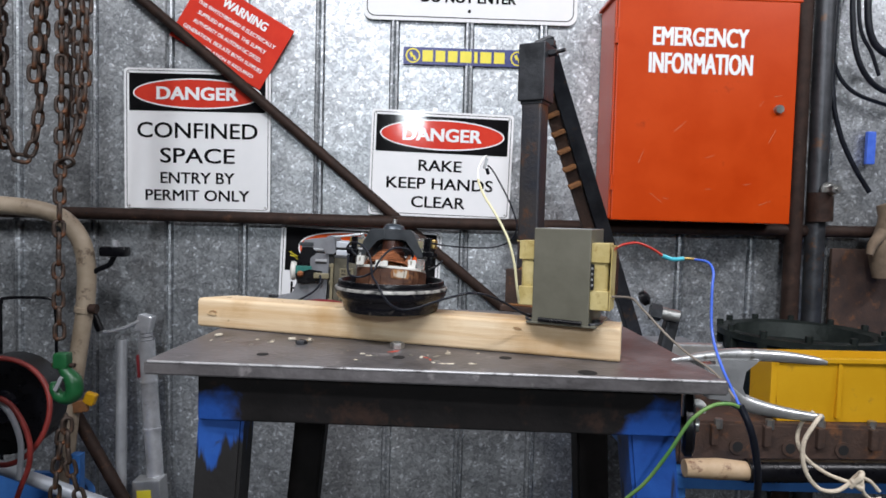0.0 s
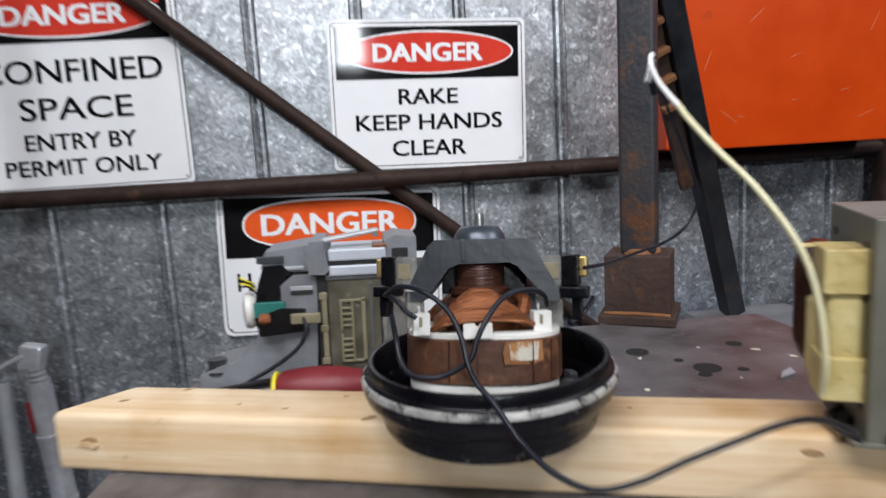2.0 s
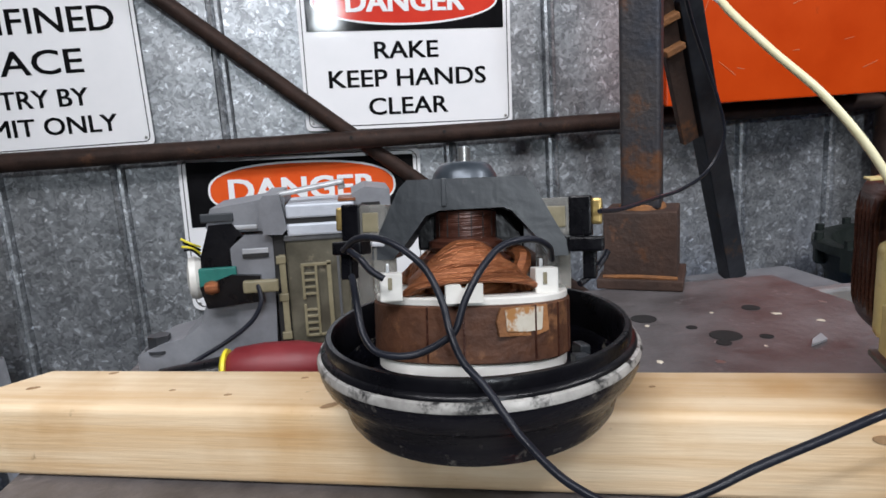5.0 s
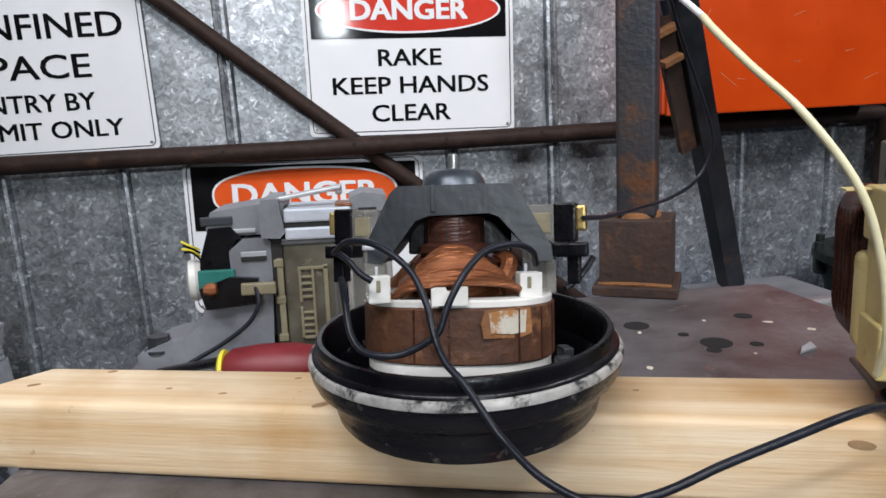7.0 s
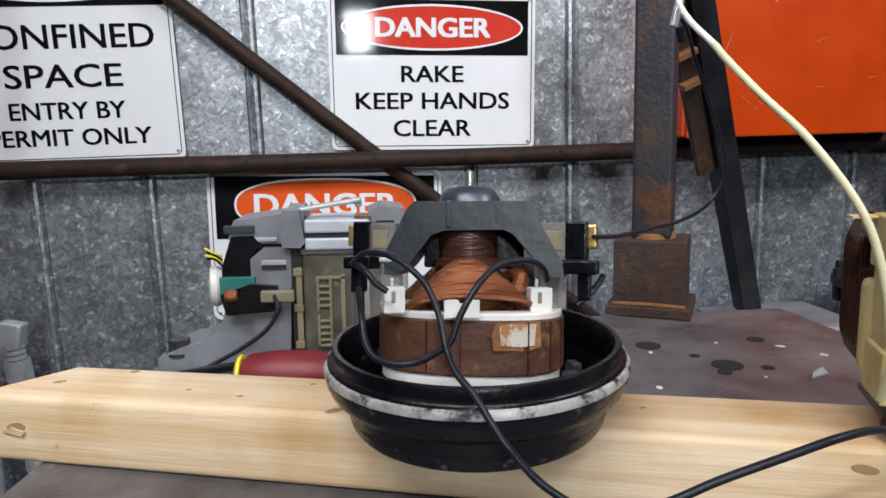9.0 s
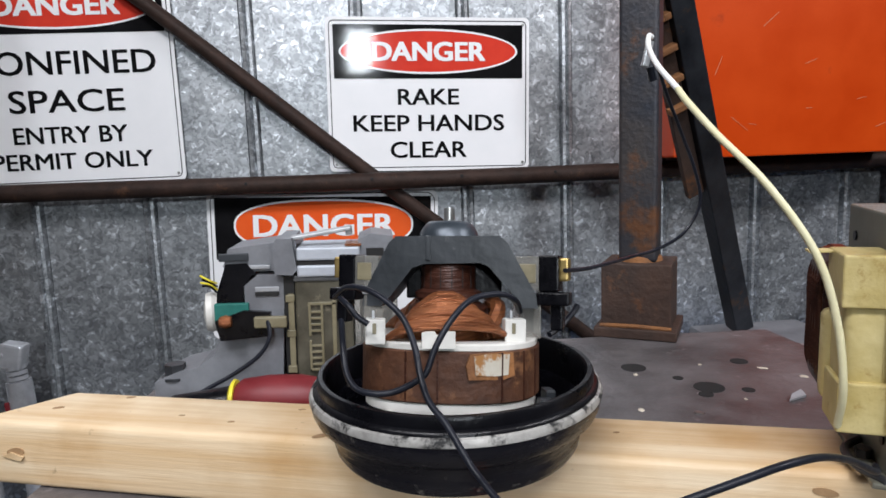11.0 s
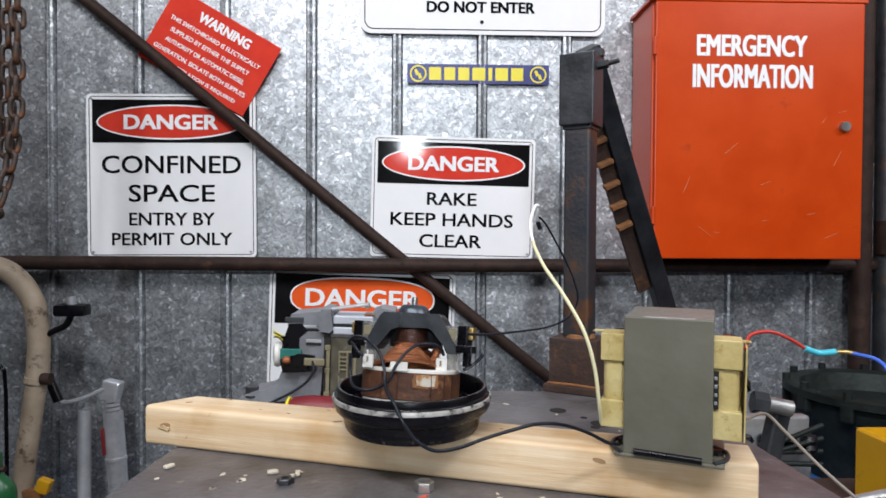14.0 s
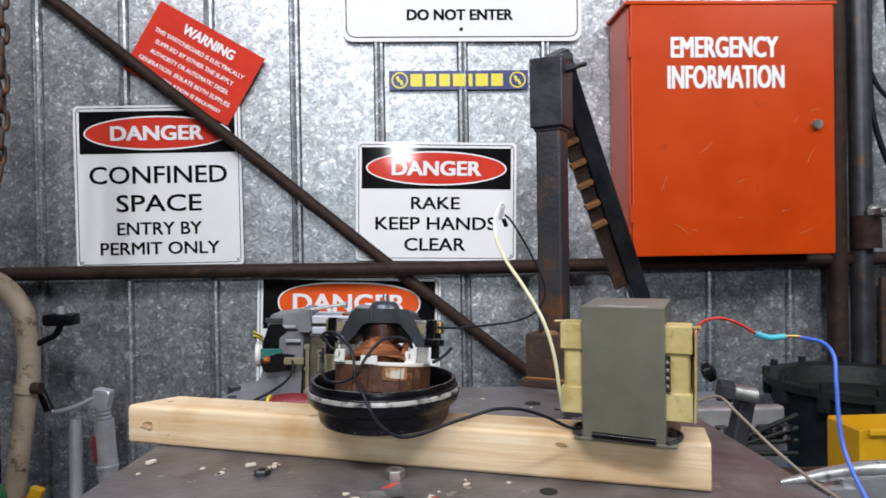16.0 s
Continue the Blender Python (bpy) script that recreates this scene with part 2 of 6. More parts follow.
CORE = M("olive_grey_core_paint", (0.135, 0.130, 0.098), (0.182, 0.175, 0.136), 22, 0.45, 0.15, 0.08, 150, rvar=0.08)
PAPER = M("cream_insulation_paper", (0.48, 0.37, 0.13), (0.64, 0.54, 0.26), 38, 0.5, 0, 0.4, 110, c3=(0.36, 0.24, 0.07), spot=0.60, sscale=60)
COIL = M("brown_enamel_coil", (0.034, 0.012, 0.008), (0.072, 0.025, 0.015), 50, 0.35, 0.2, 0.4, 60, stretch=(1, 1, 12))
WYEL = M("cream_wire", (0.72, 0.66, 0.38), (0.80, 0.76, 0.52), 60, 0.4)
WWHITE = M("white_wire_tip", (0.8, 0.8, 0.78), None, 60, 0.4)
HRED = M("red_rubber_hose", (0.17, 0.016, 0.013), (0.25, 0.03, 0.024), 40, 0.5)
WRED = M("red_wire", (0.45, 0.03, 0.022), (0.55, 0.05, 0.035), 60, 0.4)
WBLUE = M("blue_wire", (0.05, 0.13, 0.62), (0.08, 0.18, 0.72), 60, 0.4)
WTEAL = M("teal_crimp", (0.05, 0.42, 0.55), (0.1, 0.55, 0.65), 60, 0.3)
WBRN = M("grey_brown_wire", (0.19, 0.16, 0.13), (0.27, 0.23, 0.19), 60, 0.5)
WGRN = M("green_yellow_wire", (0.06, 0.22, 0.06), (0.20, 0.33, 0.09), 25, 0.45)
CABLE = M("black_cable", (0.006, 0.007, 0.011), (0.014, 0.016, 0.024), 60, 0.38)
CASTAL = M("cast_aluminium", (0.42, 0.43, 0.44), (0.56, 0.57, 0.58), 40, 0.4, 0.7, 0.3, 150)
GREYM = M("grey_machine_plastic", (0.15, 0.155, 0.17), (0.25, 0.26, 0.28), 30, 0.42, 0.1, 0.1, 150, c3=(0.12, 0.12, 0.12), spot=0.68, sscale=40)
AGED = M("yellowed_plastic", (0.15, 0.13, 0.075), (0.25, 0.22, 0.14), 60, 0.45)
CLEAR = M("smoky_dirty_box", (0.055, 0.05, 0.036), (0.12, 0.11, 0.08), 60, 0.35, 0, 0.2, 120, c3=(0.24, 0.21, 0.15), spot=0.63, sscale=70)
REDH = M("red_rubber_handle", (0.15, 0.012, 0.016), (0.20, 0.02, 0.025), 40, 0.5, 0, 0.1, 200)
YEL = M("yellow_plastic_bin", (0.58, 0.30, 0.006), (0.66, 0.36, 0.009), 12, 0.45, 0, 0.06, 90, c3=(0.45, 0.24, 0.02), spot=0.66, sscale=24)
GRNC = M("grimy_green_black_cast", (0.009, 0.013, 0.012), (0.024, 0.031, 0.028), 25, 0.5, 0.3, 0.5, 120)
GREEN = M("green_paint", (0.006, 0.065, 0.02), (0.012, 0.10, 0.03), 40, 0.4, 0, 0.2, 150, c3=(0.05, 0.06, 0.04), spot=0.66)
CREAM = M("cream_enamel_pole", (0.30, 0.235, 0.165), (0.43, 0.35, 0.26), 18, 0.5, 0.05, 0.2, 90, c3=(0.10, 0.065, 0.045), spot=0.60, sscale=30)
JACKM = M("zinc_plated_jack", (0.56, 0.57, 0.60), (0.84, 0.86, 0.90), 24, 0.22, 0.6, 0.05, 120, c3=(0.36, 0.35, 0.34), spot=0.66, sscale=30)
TUBW = M("stained_white_plastic", (0.58, 0.57, 0.58), (0.72, 0.71, 0.71), 25, 0.5, 0, 0.1, 90, c3=(0.22, 0.14, 0.08), spot=0.60, sscale=16)
DIRT = M("brown_dirt", (0.10, 0.06, 0.035), (0.24, 0.16, 0.10), 60, 0.9, 0, 0.7, 120)
HORNM = M("worn_chrome_cleat", (0.46, 0.47, 0.47), (0.64, 0.65, 0.65), 40, 0.36, 0.8, 0.15, 160, c3=(0.25, 0.24, 0.22), spot=0.62, sscale=60)
WORN = M("bright_worn_steel", (0.42, 0.41, 0.42), (0.62, 0.61, 0.62), 30, 0.4, 0.4, 0.2, 200, c3=(0.14, 0.13, 0.13), spot=0.56, sscale=40)
GREYT = M("grey_steel_tube", (0.30, 0.31, 0.33), (0.42, 0.43, 0.45), 20, 0.4, 0.3, 0.1, 90)
LWHITE = M("pale_tube", (0.42, 0.45, 0.50), (0.52, 0.55, 0.6), 20, 0.4, 0.2)
CHAINM = M("rusty_chain", (0.035, 0.025, 0.02), (0.075, 0.05, 0.038), 60, 0.6, 0.4, 0.5, 300, c3=(0.15, 0.06, 0.026), spot=0.58, sscale=30)
ROPE = M("natural_rope", (0.55, 0.47, 0.36), (0.66, 0.58, 0.46), 90, 0.8, 0, 0.6, 500)
HWOOD = M("worn_tool_handle", (0.45, 0.31, 0.18), (0.6, 0.45, 0.3), 25, 0.6, 0, 0.2, 90, c3=(0.16, 0.07, 0.04), spot=0.6, sscale=40)
GLOVE = M("dusty_glove_leather", (0.16, 0.115, 0.075), (0.27, 0.20, 0.14), 30, 0.85, 0, 0.5, 90)
# Colour of the unseen walls and roof, kept dark to cut bounced light.
DARKW = M("dark_unseen_lining", (0.035, 0.036, 0.038), (0.06, 0.061, 0.063), 6, 0.7, 0.2)
CONC = M("concrete", (0.055, 0.052, 0.05), (0.09, 0.086, 0.082), 6, 0.8, 0, 0.3, 60, c3=(0.1, 0.095, 0.09), spot=0.6, sscale=4)
DARKG = M("dark_grey_column_paint", (0.045, 0.052, 0.062), (0.075, 0.083, 0.095), 14, 0.5, 0.1, 0.15, 90)
# Flat near-black that stands in for the unlit depth of holes and gaps.
HOLE = M("dark_hole", (0.008, 0.008, 0.008), (0.012, 0.011, 0.011), 60, 0.8)
TEAL = M("green_circuit_plastic", (0.01, 0.12, 0.10), (0.02, 0.18, 0.15), 60, 0.5)
CHIPW = M("pale_chips", (0.55, 0.48, 0.38), (0.7, 0.64, 0.52), 90, 0.7)
CHIPR = M("red_chip", (0.5, 0.07, 0.04), (0.6, 0.1, 0.06), 90, 0.6)
NUT = M("zinc_nut", (0.34, 0.34, 0.33), (0.48, 0.48, 0.46), 60, 0.35, 0.85)

for dull in (GREYP, BLKP, BLKD, CABLE, BENCHL, APRON, GRNC, RUST, DARKW, CONC):
    dull.node_tree.nodes["Principled BSDF"].inputs["Specular IOR Level"].default_value = 0.25

# ---- mesh helpers ----


def thing(name, base, label, category, group="", kind=""):
    ob = new(name)
    ob.location = base
    ob.empty_display_size = 0.02
    return tagged(ob, label, category, group, kind)


def place(ob, parent):
    if parent is not None:
        ob.parent = parent
        up = Matrix.Translation(parent.location) if parent.type == "EMPTY" else Matrix()
        ob.matrix_parent_inverse = up.inverted()
    return ob


def part(name, bm, material, parent=None, label="", smooth=False):
    me = bpy.data.meshes.new(name)
    bmesh.ops.recalc_face_normals(bm, faces=bm.faces)
    if smooth:
        for f in bm.faces:
            f.smooth = True
        for e in bm.edges:
            if len(e.link_faces) == 2 and e.calc_face_angle(0) > 0.7:
                e.smooth = False
    bm.to_mesh(me)
    bm.free()
    me.materials.append(material)
    ob = place(new(name, me), parent)
    return tagged(ob, label)


def box(lo, hi, bevel=0.0, m=None, bm=None, seg=2):
    bm = bm or bmesh.new()
    c = [(a + b) / 2 for a, b in zip(lo, hi)]
    s = [abs(b - a) for a, b in zip(lo, hi)]
    t = Matrix.Translation(c) @ Matrix.Diagonal((*s, 1))
    got = bmesh.ops.create_cube(bm, size=1, matrix=t)
    vs = got["verts"]
    if bevel:
        es = list({e for v in vs for e in v.link_edges})
        r = bmesh.ops.bevel(bm, geom=es, offset=bevel, segments=seg, affect="EDGES", profile=0.6)
        vs = list({v for v in vs if v.is_valid} | set(r["verts"]))
    if m is not None:
        bmesh.ops.transform(bm, matrix=m, verts=vs)
    return bm


def rod(a, b, r, r2=None, n=20, bm=None, m=None):
    bm = bm or bmesh.new()
    a, b = Vector(a), Vector(b)
    d = b - a
    t = Matrix.Translation((a + b) / 2) @ d.to_track_quat("Z", "Y").to_matrix().to_4x4()
    if m is not None:
        t = m @ t
    bmesh.ops.create_cone(bm, cap_ends=True, segments=n, radius1=r, radius2=r if r2 is None else r2, depth=d.length, matrix=t)
    return bm


def curve_points(pts, steps=8):
    pts = [Vector(p) for p in pts]
    P = [2 * pts[0] - pts[1]] + pts + [2 * pts[-1] - pts[-2]]
    out = []
    for i in range(1, len(P) - 2):
        p0, p1, p2, p3 = P[i - 1:i + 3]
        for k in range(steps):
            u = k / steps
            out.append(0.5 * (2 * p1 + (p2 - p0) * u + (2 * p0 - 5 * p1 + 4 * p2 - p3) * u * u + (3 * p1 - p0 - 3 * p2 + p3) * u ** 3))
    return out + [pts[-1]]


def tube(pts, r, n=10, steps=8, bm=None, flat=1.0, radii=None):
    """A round tube along a smooth line through pts; radii: one for each given point."""
    bm = bm or bmesh.new()
    line = curve_points(pts, steps)
    rings, ref = [], None
    for i, p in enumerate(line):
        d = (line[min(i + 1, len(line) - 1)] - line[max(i - 1, 0)]).normalized()
        if ref is None:
            ref = d.orthogonal().normalized()
        ref = (ref - d * ref.dot(d)).normalized()
        side = d.cross(ref)
        rr = r
        if radii:
            k = min(i / steps, len(radii) - 1)
            j = min(int(k), len(radii) - 2)
            rr = radii[j] + (radii[j + 1] - radii[j]) * (k - j)
        rings.append([bm.verts.new(p + (ref * math.cos(a) + side * math.sin(a) * flat) * rr) for a in (2 * math.pi * j / n for j in range(n))])
    for a, b in zip(rings, rings[1:]):
        for j in range(n):
            bm.faces.new((a[j], a[(j + 1) % n], b[(j + 1) % n], b[j]))
    bm.faces.new(rings[0][::-1])
    bm.faces.new(rings[-1])
    return bm


def lathe(profile, centre, n=48, bm=None, m=None, closed=False, ends=True):
    """Profile of (radius, height) turned about the upright line through centre."""
    bm = bm or bmesh.new()
    m = m or Matrix.Translation(centre)
    rings = []
    for r, z in profile:
        rings.append([bm.verts.new(m @ Vector((r * math.cos(2 * math.pi * j / n), r * math.sin(2 * math.pi * j / n), z))) for j in range(n)])
    pairs = list(zip(rings, rings[1:])) + ([(rings[-1], rings[0])] if closed else [])
    for a, b in pairs:
        for j in range(n):
            bm.faces.new((a[j], a[(j + 1) % n], b[(j + 1) % n], b[j]))
    if not closed and ends:
        bm.faces.new(rings[0][::-1])
        bm.faces.new(rings[-1])
    return bm


def prism(outline, y0, y1, m=None, bm=None):
    """A flat outline of (x, z) given thickness from y0 to y1."""
    bm = bm or bmesh.new()
    m = m or Matrix()
    a = [bm.verts.new(m @ Vector((x, y0, z))) for x, z in outline]
    b = [bm.verts.new(m @ Vector((x, y1, z))) for x, z in outline]
    k = len(outline)
    bm.faces.new(a)
    bm.faces.new(b[::-1])
    for i in range(k):
        bm.faces.new((a[i], b[i], b[(i + 1) % k], a[(i + 1) % k]))
    return bm


def rounded(w, h, r, n=6):
    out = []
    for cx, cz, a0 in ((w / 2 - r, h / 2 - r, 0), (-w / 2 + r, h / 2 - r, 90), (-w / 2 + r, -h / 2 + r, 180), (w / 2 - r, -h / 2 + r, 270)):
        for k in range(n + 1):
            a = radians(a0 + 90 * k / n)
            out.append((cx + r * math.cos(a), cz + r * math.sin(a)))
    return out


def ring_plate(outer, inner, y0, y1, m):
    bm = bmesh.new()
    k = len(outer)
    V = [[bm.verts.new(m @ Vector((x, y, z))) for x, z in o] for o in (outer, inner) for y in (y0, y1)]
    for i in range(k):
        j = (i + 1) % k
        for a, b in ((0, 2), (2, 3), (3, 1), (1, 0)):
            bm.faces.new((V[a][i], V[a][j], V[b][j], V[b][i]))
    return bm


def ellipse(a, b, n=48, cx=0.0, cz=0.0, full=2.0):
    """An oval; full above 2 squares it up."""
    out = []
    for i in range(n):
        c, s = math.cos(2 * math.pi * i / n), math.sin(2 * math.pi * i / n)
        k = 1 / (abs(c) ** full + abs(s) ** full) ** (1 / full)
        out.append((cx + a * k * c, cz + b * k * s))
    return out


def writing(words, w, h, m, material, parent, bold=0.0, label=""):
    """Words in the built-in font, fitted into w by h, standing upright on the plane y = 0 of m and facing -y; bold: how far the strokes are thickened, in metres."""
    cu = bpy.data.curves.new("lettering", "FONT")
    cu.body, cu.extrude, cu.resolution_u = words, 0.0, 3
    tmp = new("lettering", cu)
    dg = bpy.context.evaluated_depsgraph_get()
    me = bpy.data.meshes.new_from_object(tmp.evaluated_get(dg))
    bpy.data.objects.remove(tmp)
    xs = [v.co.x for v in me.vertices]
    zs = [v.co.y for v in me.vertices]
    x0, x1, z0, z1 = min(xs), max(xs), min(zs), max(zs)
    base = bmesh.new()
    base.from_mesh(me)
    w, h = w - 2 * bold, h - bold
    for v in base.verts:
        v.co = Vector(((v.co.x - (x0 + x1) / 2) / (x1 - x0) * w, 0, (v.co.y - (z0 + z1) / 2) / (z1 - z0) * h))
    shifts = [(0, 0)] if not bold else [(-1, -0.5), (1, -0.5), (-1, 0.5), (1, 0.5), (0, 0)]
    out = bmesh.new()
    flat = bpy.data.meshes.new("lettering")
    base.to_mesh(flat)
    for k, (dx, dz) in enumerate(shifts):
        out.from_mesh(flat)
        for v in list(out.verts)[-len(flat.vertices):]:
            v.co = m @ (v.co + Vector((dx * bold, -0.00006 * k, dz * bold)))
    base.free()
    res = bpy.data.meshes.new("lettering")
    out.to_mesh(res)
    out.free()
    bpy.data.meshes.remove(flat)
    bpy.data.meshes.remove(me)
    res.materials.append(material)
    return tagged(place(new("lettering", res), parent), label)


def upright(x, y, z, turn=0.0):
    """A frame on a wall that faces -y, turned about its normal (anticlockwise as seen from the room)."""
    return pose(x, y, z, 0, -turn, 0)


# ---- the room ----
WALL = 1.565


def ribbed_wall():
    bm = bmesh.new()
    xs = [(-2.4, WALL)]
    for k in range(-10, 19):
        c = -0.442 + 0.168 * k
        if -2.35 < c < 2.55:
            xs += [(c - 0.0112, WALL), (c - 0.0098, WALL + 0.0025), (c - 0.0075, WALL - 0.0085), (c - 0.0030, WALL - 0.0095), (c, WALL - 0.0050), (c + 0.0030, WALL - 0.0095), (c + 0.0075, WALL - 0.0085), (c + 0.0098, WALL + 0.0025), (c + 0.0112, WALL)]
    xs.append((2.6, WALL))
    lo = [bm.verts.new((x, y, 0)) for x, y in xs]
    hi = [bm.verts.new((x, y, 3.0)) for x, y in xs]
    for i in range(len(xs) - 1):
        bm.faces.new((lo[i], lo[i + 1], hi[i + 1], hi[i]))
    back = [bm.verts.new(p) for p in ((-2.4, WALL + 0.05, 0), (2.6, WALL + 0.05, 0), (2.6, WALL + 0.05, 3.0), (-2.4, WALL + 0.05, 3.0))]
    bm.faces.new(back)
    return bm


def setting(name, bm, material, label):
    return tagged(part(name, bm, material), label, name.split("_")[0], kind="structure")


setting("wall_north", ribbed_wall(), GALV, "ribbed galvanised steel cladding with a mottled spangle and painted-in glints")
# Other walls and roof are unseen; their dark colour holds down bounced light.
setting("wall_south", box((-2.4, -2.15, 0), (2.6, -2.0, 3.0)), DARKW, "plain unseen wall, kept dark to cut bounced light")
setting("wall_west", box((-2.5, -2.0, 0), (-2.4, 1.62, 3.0)), DARKW, "plain unseen wall, kept dark to cut bounced light")
setting("wall_east", box((2.6, -2.0, 0), (2.7, 1.62, 3.0)), DARKW, "plain unseen wall, kept dark to cut bounced light")
setting("floor", box((-2.5, -2.15, -0.1), (2.7, 1.62, 0)), CONC, "stained grey concrete workshop floor")
setting("ceiling", box((-2.5, -2.15, 3.0), (2.7, 1.62, 3.1)), DARKW, "plain unseen roof lining, kept dark to cut bounced light")

# ---- pipes on the wall ----
rail = thing("wall_rail", (0, 1.52, 1.095), "rusty brown steel pipe rail running along the wall", "pipe")
part("pipe", tube([(-2.4, 1.527, 1.088), (-0.668, 1.527, 1.096), (0.2, 1.527, 1.094), (1.1, 1.527, 1.099), (2.6, 1.527, 1.11)], 0.0135, 16, 6), RUST, rail, smooth=True)
# Dark discs on the rail stand in for drilled holes.
for x, z in ((-0.60, 1.0965), (-0.115, 1.098), (0.075, 1.098), (0.215, 1.0975), (0.365, 1.0985), (0.72, 1.100)):
    part("drilled_hole", rod((x, 1.5128, z), (x, 1.5150, z), 0.0024, n=12), HOLE, rail, "", True)
brace = thing("diagonal_pipe", (0.359, 1.546, 0.875), "rusty brown steel pipe sloping across the wall behind the rail", "pipe")
part("pipe", tube([(-0.70, 1.538, 1.735), (-0.238, 1.5375, 1.361), (0.068, 1.5425, 1.109), (0.359, 1.5425, 0.875), (0.50, 1.5425, 0.76)], 0.0115, 16, 6), RUST, brace, smooth=True)

# ---- signs ----


def rim_lines(m, w, h, parent, r=0.012, inset=0.006, width=0.0012, mat=None):
    o = rounded(w - 2 * inset, h - 2 * inset, r)
    i = rounded(w - 2 * inset - 2 * width, h - 2 * inset - 2 * width, max(r - width, 0.002))
    part("border_line", ring_plate(o, i, -0.0011, -0.0004, m), mat or BLACK, parent)


def danger_sign(m, w, h, head, label, lines, red, oval_h, dz, parent_name="danger_sign", corner=0.008, inset=0.0115, span=0.945, full=2.0, wide=1.27):
    """A white metal plate with a black head, a red oval with DANGER in it, and black lines of writing below."""
    s = thing(parent_name, m.translation, label, "safety sign")
    part("plate", prism(rounded(w, h, corner), -0.0005, 0.0012, m), WHITE, s)
    rim_lines(m, w, h, s, corner, 0.005)
    top = h / 2 - inset
    hm = m @ Matrix.Translation((0, 0, top - head / 2))
    part("head_panel", prism(rounded(w - 2 * inset, head, 0.001, 2), -0.0013, -0.0004, hm), BLACK, s)
    om = hm @ Matrix.Translation((0, 0, dz))
    a, b = (w - 2 * inset) / 2 * span, oval_h / 2
    part("oval_ring", ring_plate(ellipse(a, b, full=full), ellipse(a - 0.0032, b - 0.0032, full=full), -0.0021, -0.0008, om), WHITE, s)
    part("oval", prism(ellipse(a - 0.003, b - 0.003, full=full), -0.0018, -0.0008, om), red, s)
    writing("DANGER", a * wide, b * 0.86, om @ Matrix.Translation((0, -0.0025, 0)), WHITE, s, 0.0016)
    for words, cx, cz, lw, lh in lines:
        writing(words, lw, lh, m @ Matrix.Translation((cx, -0.0010, cz)), BLACK, s, 0.0007)
    for sx in (-1, 1):
        for sz in (-1, 1):
            bm = rod((sx * (w / 2 - 0.011), -0.0022, sz * (h / 2 - 0.011)), (sx * (w / 2 - 0.011), 0.0, sz * (h / 2 - 0.011)), 0.0022, n=10, m=m)
            part("rivet", bm, NUT, s)
    return s


danger_sign(upright(-0.375, 1.5545, 1.265, 0.4), 0.325, 0.318, 0.083, "white danger sign about confined space entry, half covered by a pipe",
            [("CONFINED", 0.0, 0.022, 0.268, 0.035), ("SPACE", 0.0, -0.034, 0.166, 0.034), ("ENTRY BY", 0.0, -0.084, 0.165, 0.025), ("PERMIT ONLY", 0.0, -0.123, 0.232, 0.025)], SRED, 0.068, -0.002)
danger_sign(upright(0.173, 1.5545, 1.2265, -1.2), 0.322, 0.238, 0.082, "white danger sign saying rake keep hands clear",
            [("RAKE", -0.002, -0.003, 0.098, 0.025), ("KEEP HANDS", -0.001, -0.044, 0.242, 0.026), ("CLEAR", -0.003, -0.086, 0.123, 0.026)], SRED, 0.069, 0.0)
danger_sign(upright(-0.006, 1.5545, 0.963, -1.8), 0.365, 0.240, 0.098, "old scratched danger sign partly hidden behind the bench",
            [("H", -0.145, -0.03, 0.022, 0.030)], SORANGE, 0.083, 0.004, corner=0.014, span=0.83, full=2.5, wide=1.58)

dne = thing("entry_sign", (0.231, 1.555, 1.547), "white sign forbidding entry with a thin black border", "safety sign")
dm = upright(0.231, 1.5545, 1.697)
part("plate", prism(rounded(0.482, 0.30, 0.022), -0.0005, 0.0012, dm), WHITE, dne)
rim_lines(dm, 0.482, 0.30, dne, 0.018, 0.008, 0.0018)
writing("DO NOT ENTER", 0.213, 0.022, upright(0.226, 1.5532, 1.600), BLACK, dne, 0.0011)
part("bolt", rod((0.228, 1.5525, 1.571), (0.228, 1.556, 1.571), 0.004, n=6), HOLE, dne)

warn = thing("warning_sign", (-0.300, 1.550, 1.43), "red plastic warning sign with white writing, hung askew", "safety sign")
wm = upright(-0.300, 1.5515, 1.505, -29.9)
part("plate", prism(rounded(0.231, 0.152, 0.002, 2), -0.0008, 0.0008, wm), SRED, warn)
writing("WARNING", 0.112, 0.020, wm @ Matrix.Translation((0.005, -0.0014, 0.050)), WHITE, warn, 0.0011)
for k, (words, lw) in enumerate((("THIS SWITCHBOARD IS ELECTRICALLY", 0.196), ("SUPPLIED BY EITHER THE SUPPLY", 0.172), ("AUTHORITY OR AUTOMATIC DIESEL", 0.172), ("GENERATION. ISOLATE BOTH SUPPLIES", 0.200), ("IF TOTAL ISOLATION IS REQUIRED", 0.178))):
    writing(words, lw, 0.0088, wm @ Matrix.Translation((0.0, -0.0014, 0.022 - 0.0205 * k)), WHITE, warn, 0.0003)

st = thing("sticker", (0.222, 1.556, 1.451), "blue advertising sticker with yellow bars and two yellow rings", "sticker")
sm = upright(0.222, 1.5560, 1.470)
part("backing", prism(rounded(0.280, 0.038, 0.001, 2), -0.0003, 0.0003, sm), SBLUE, st)
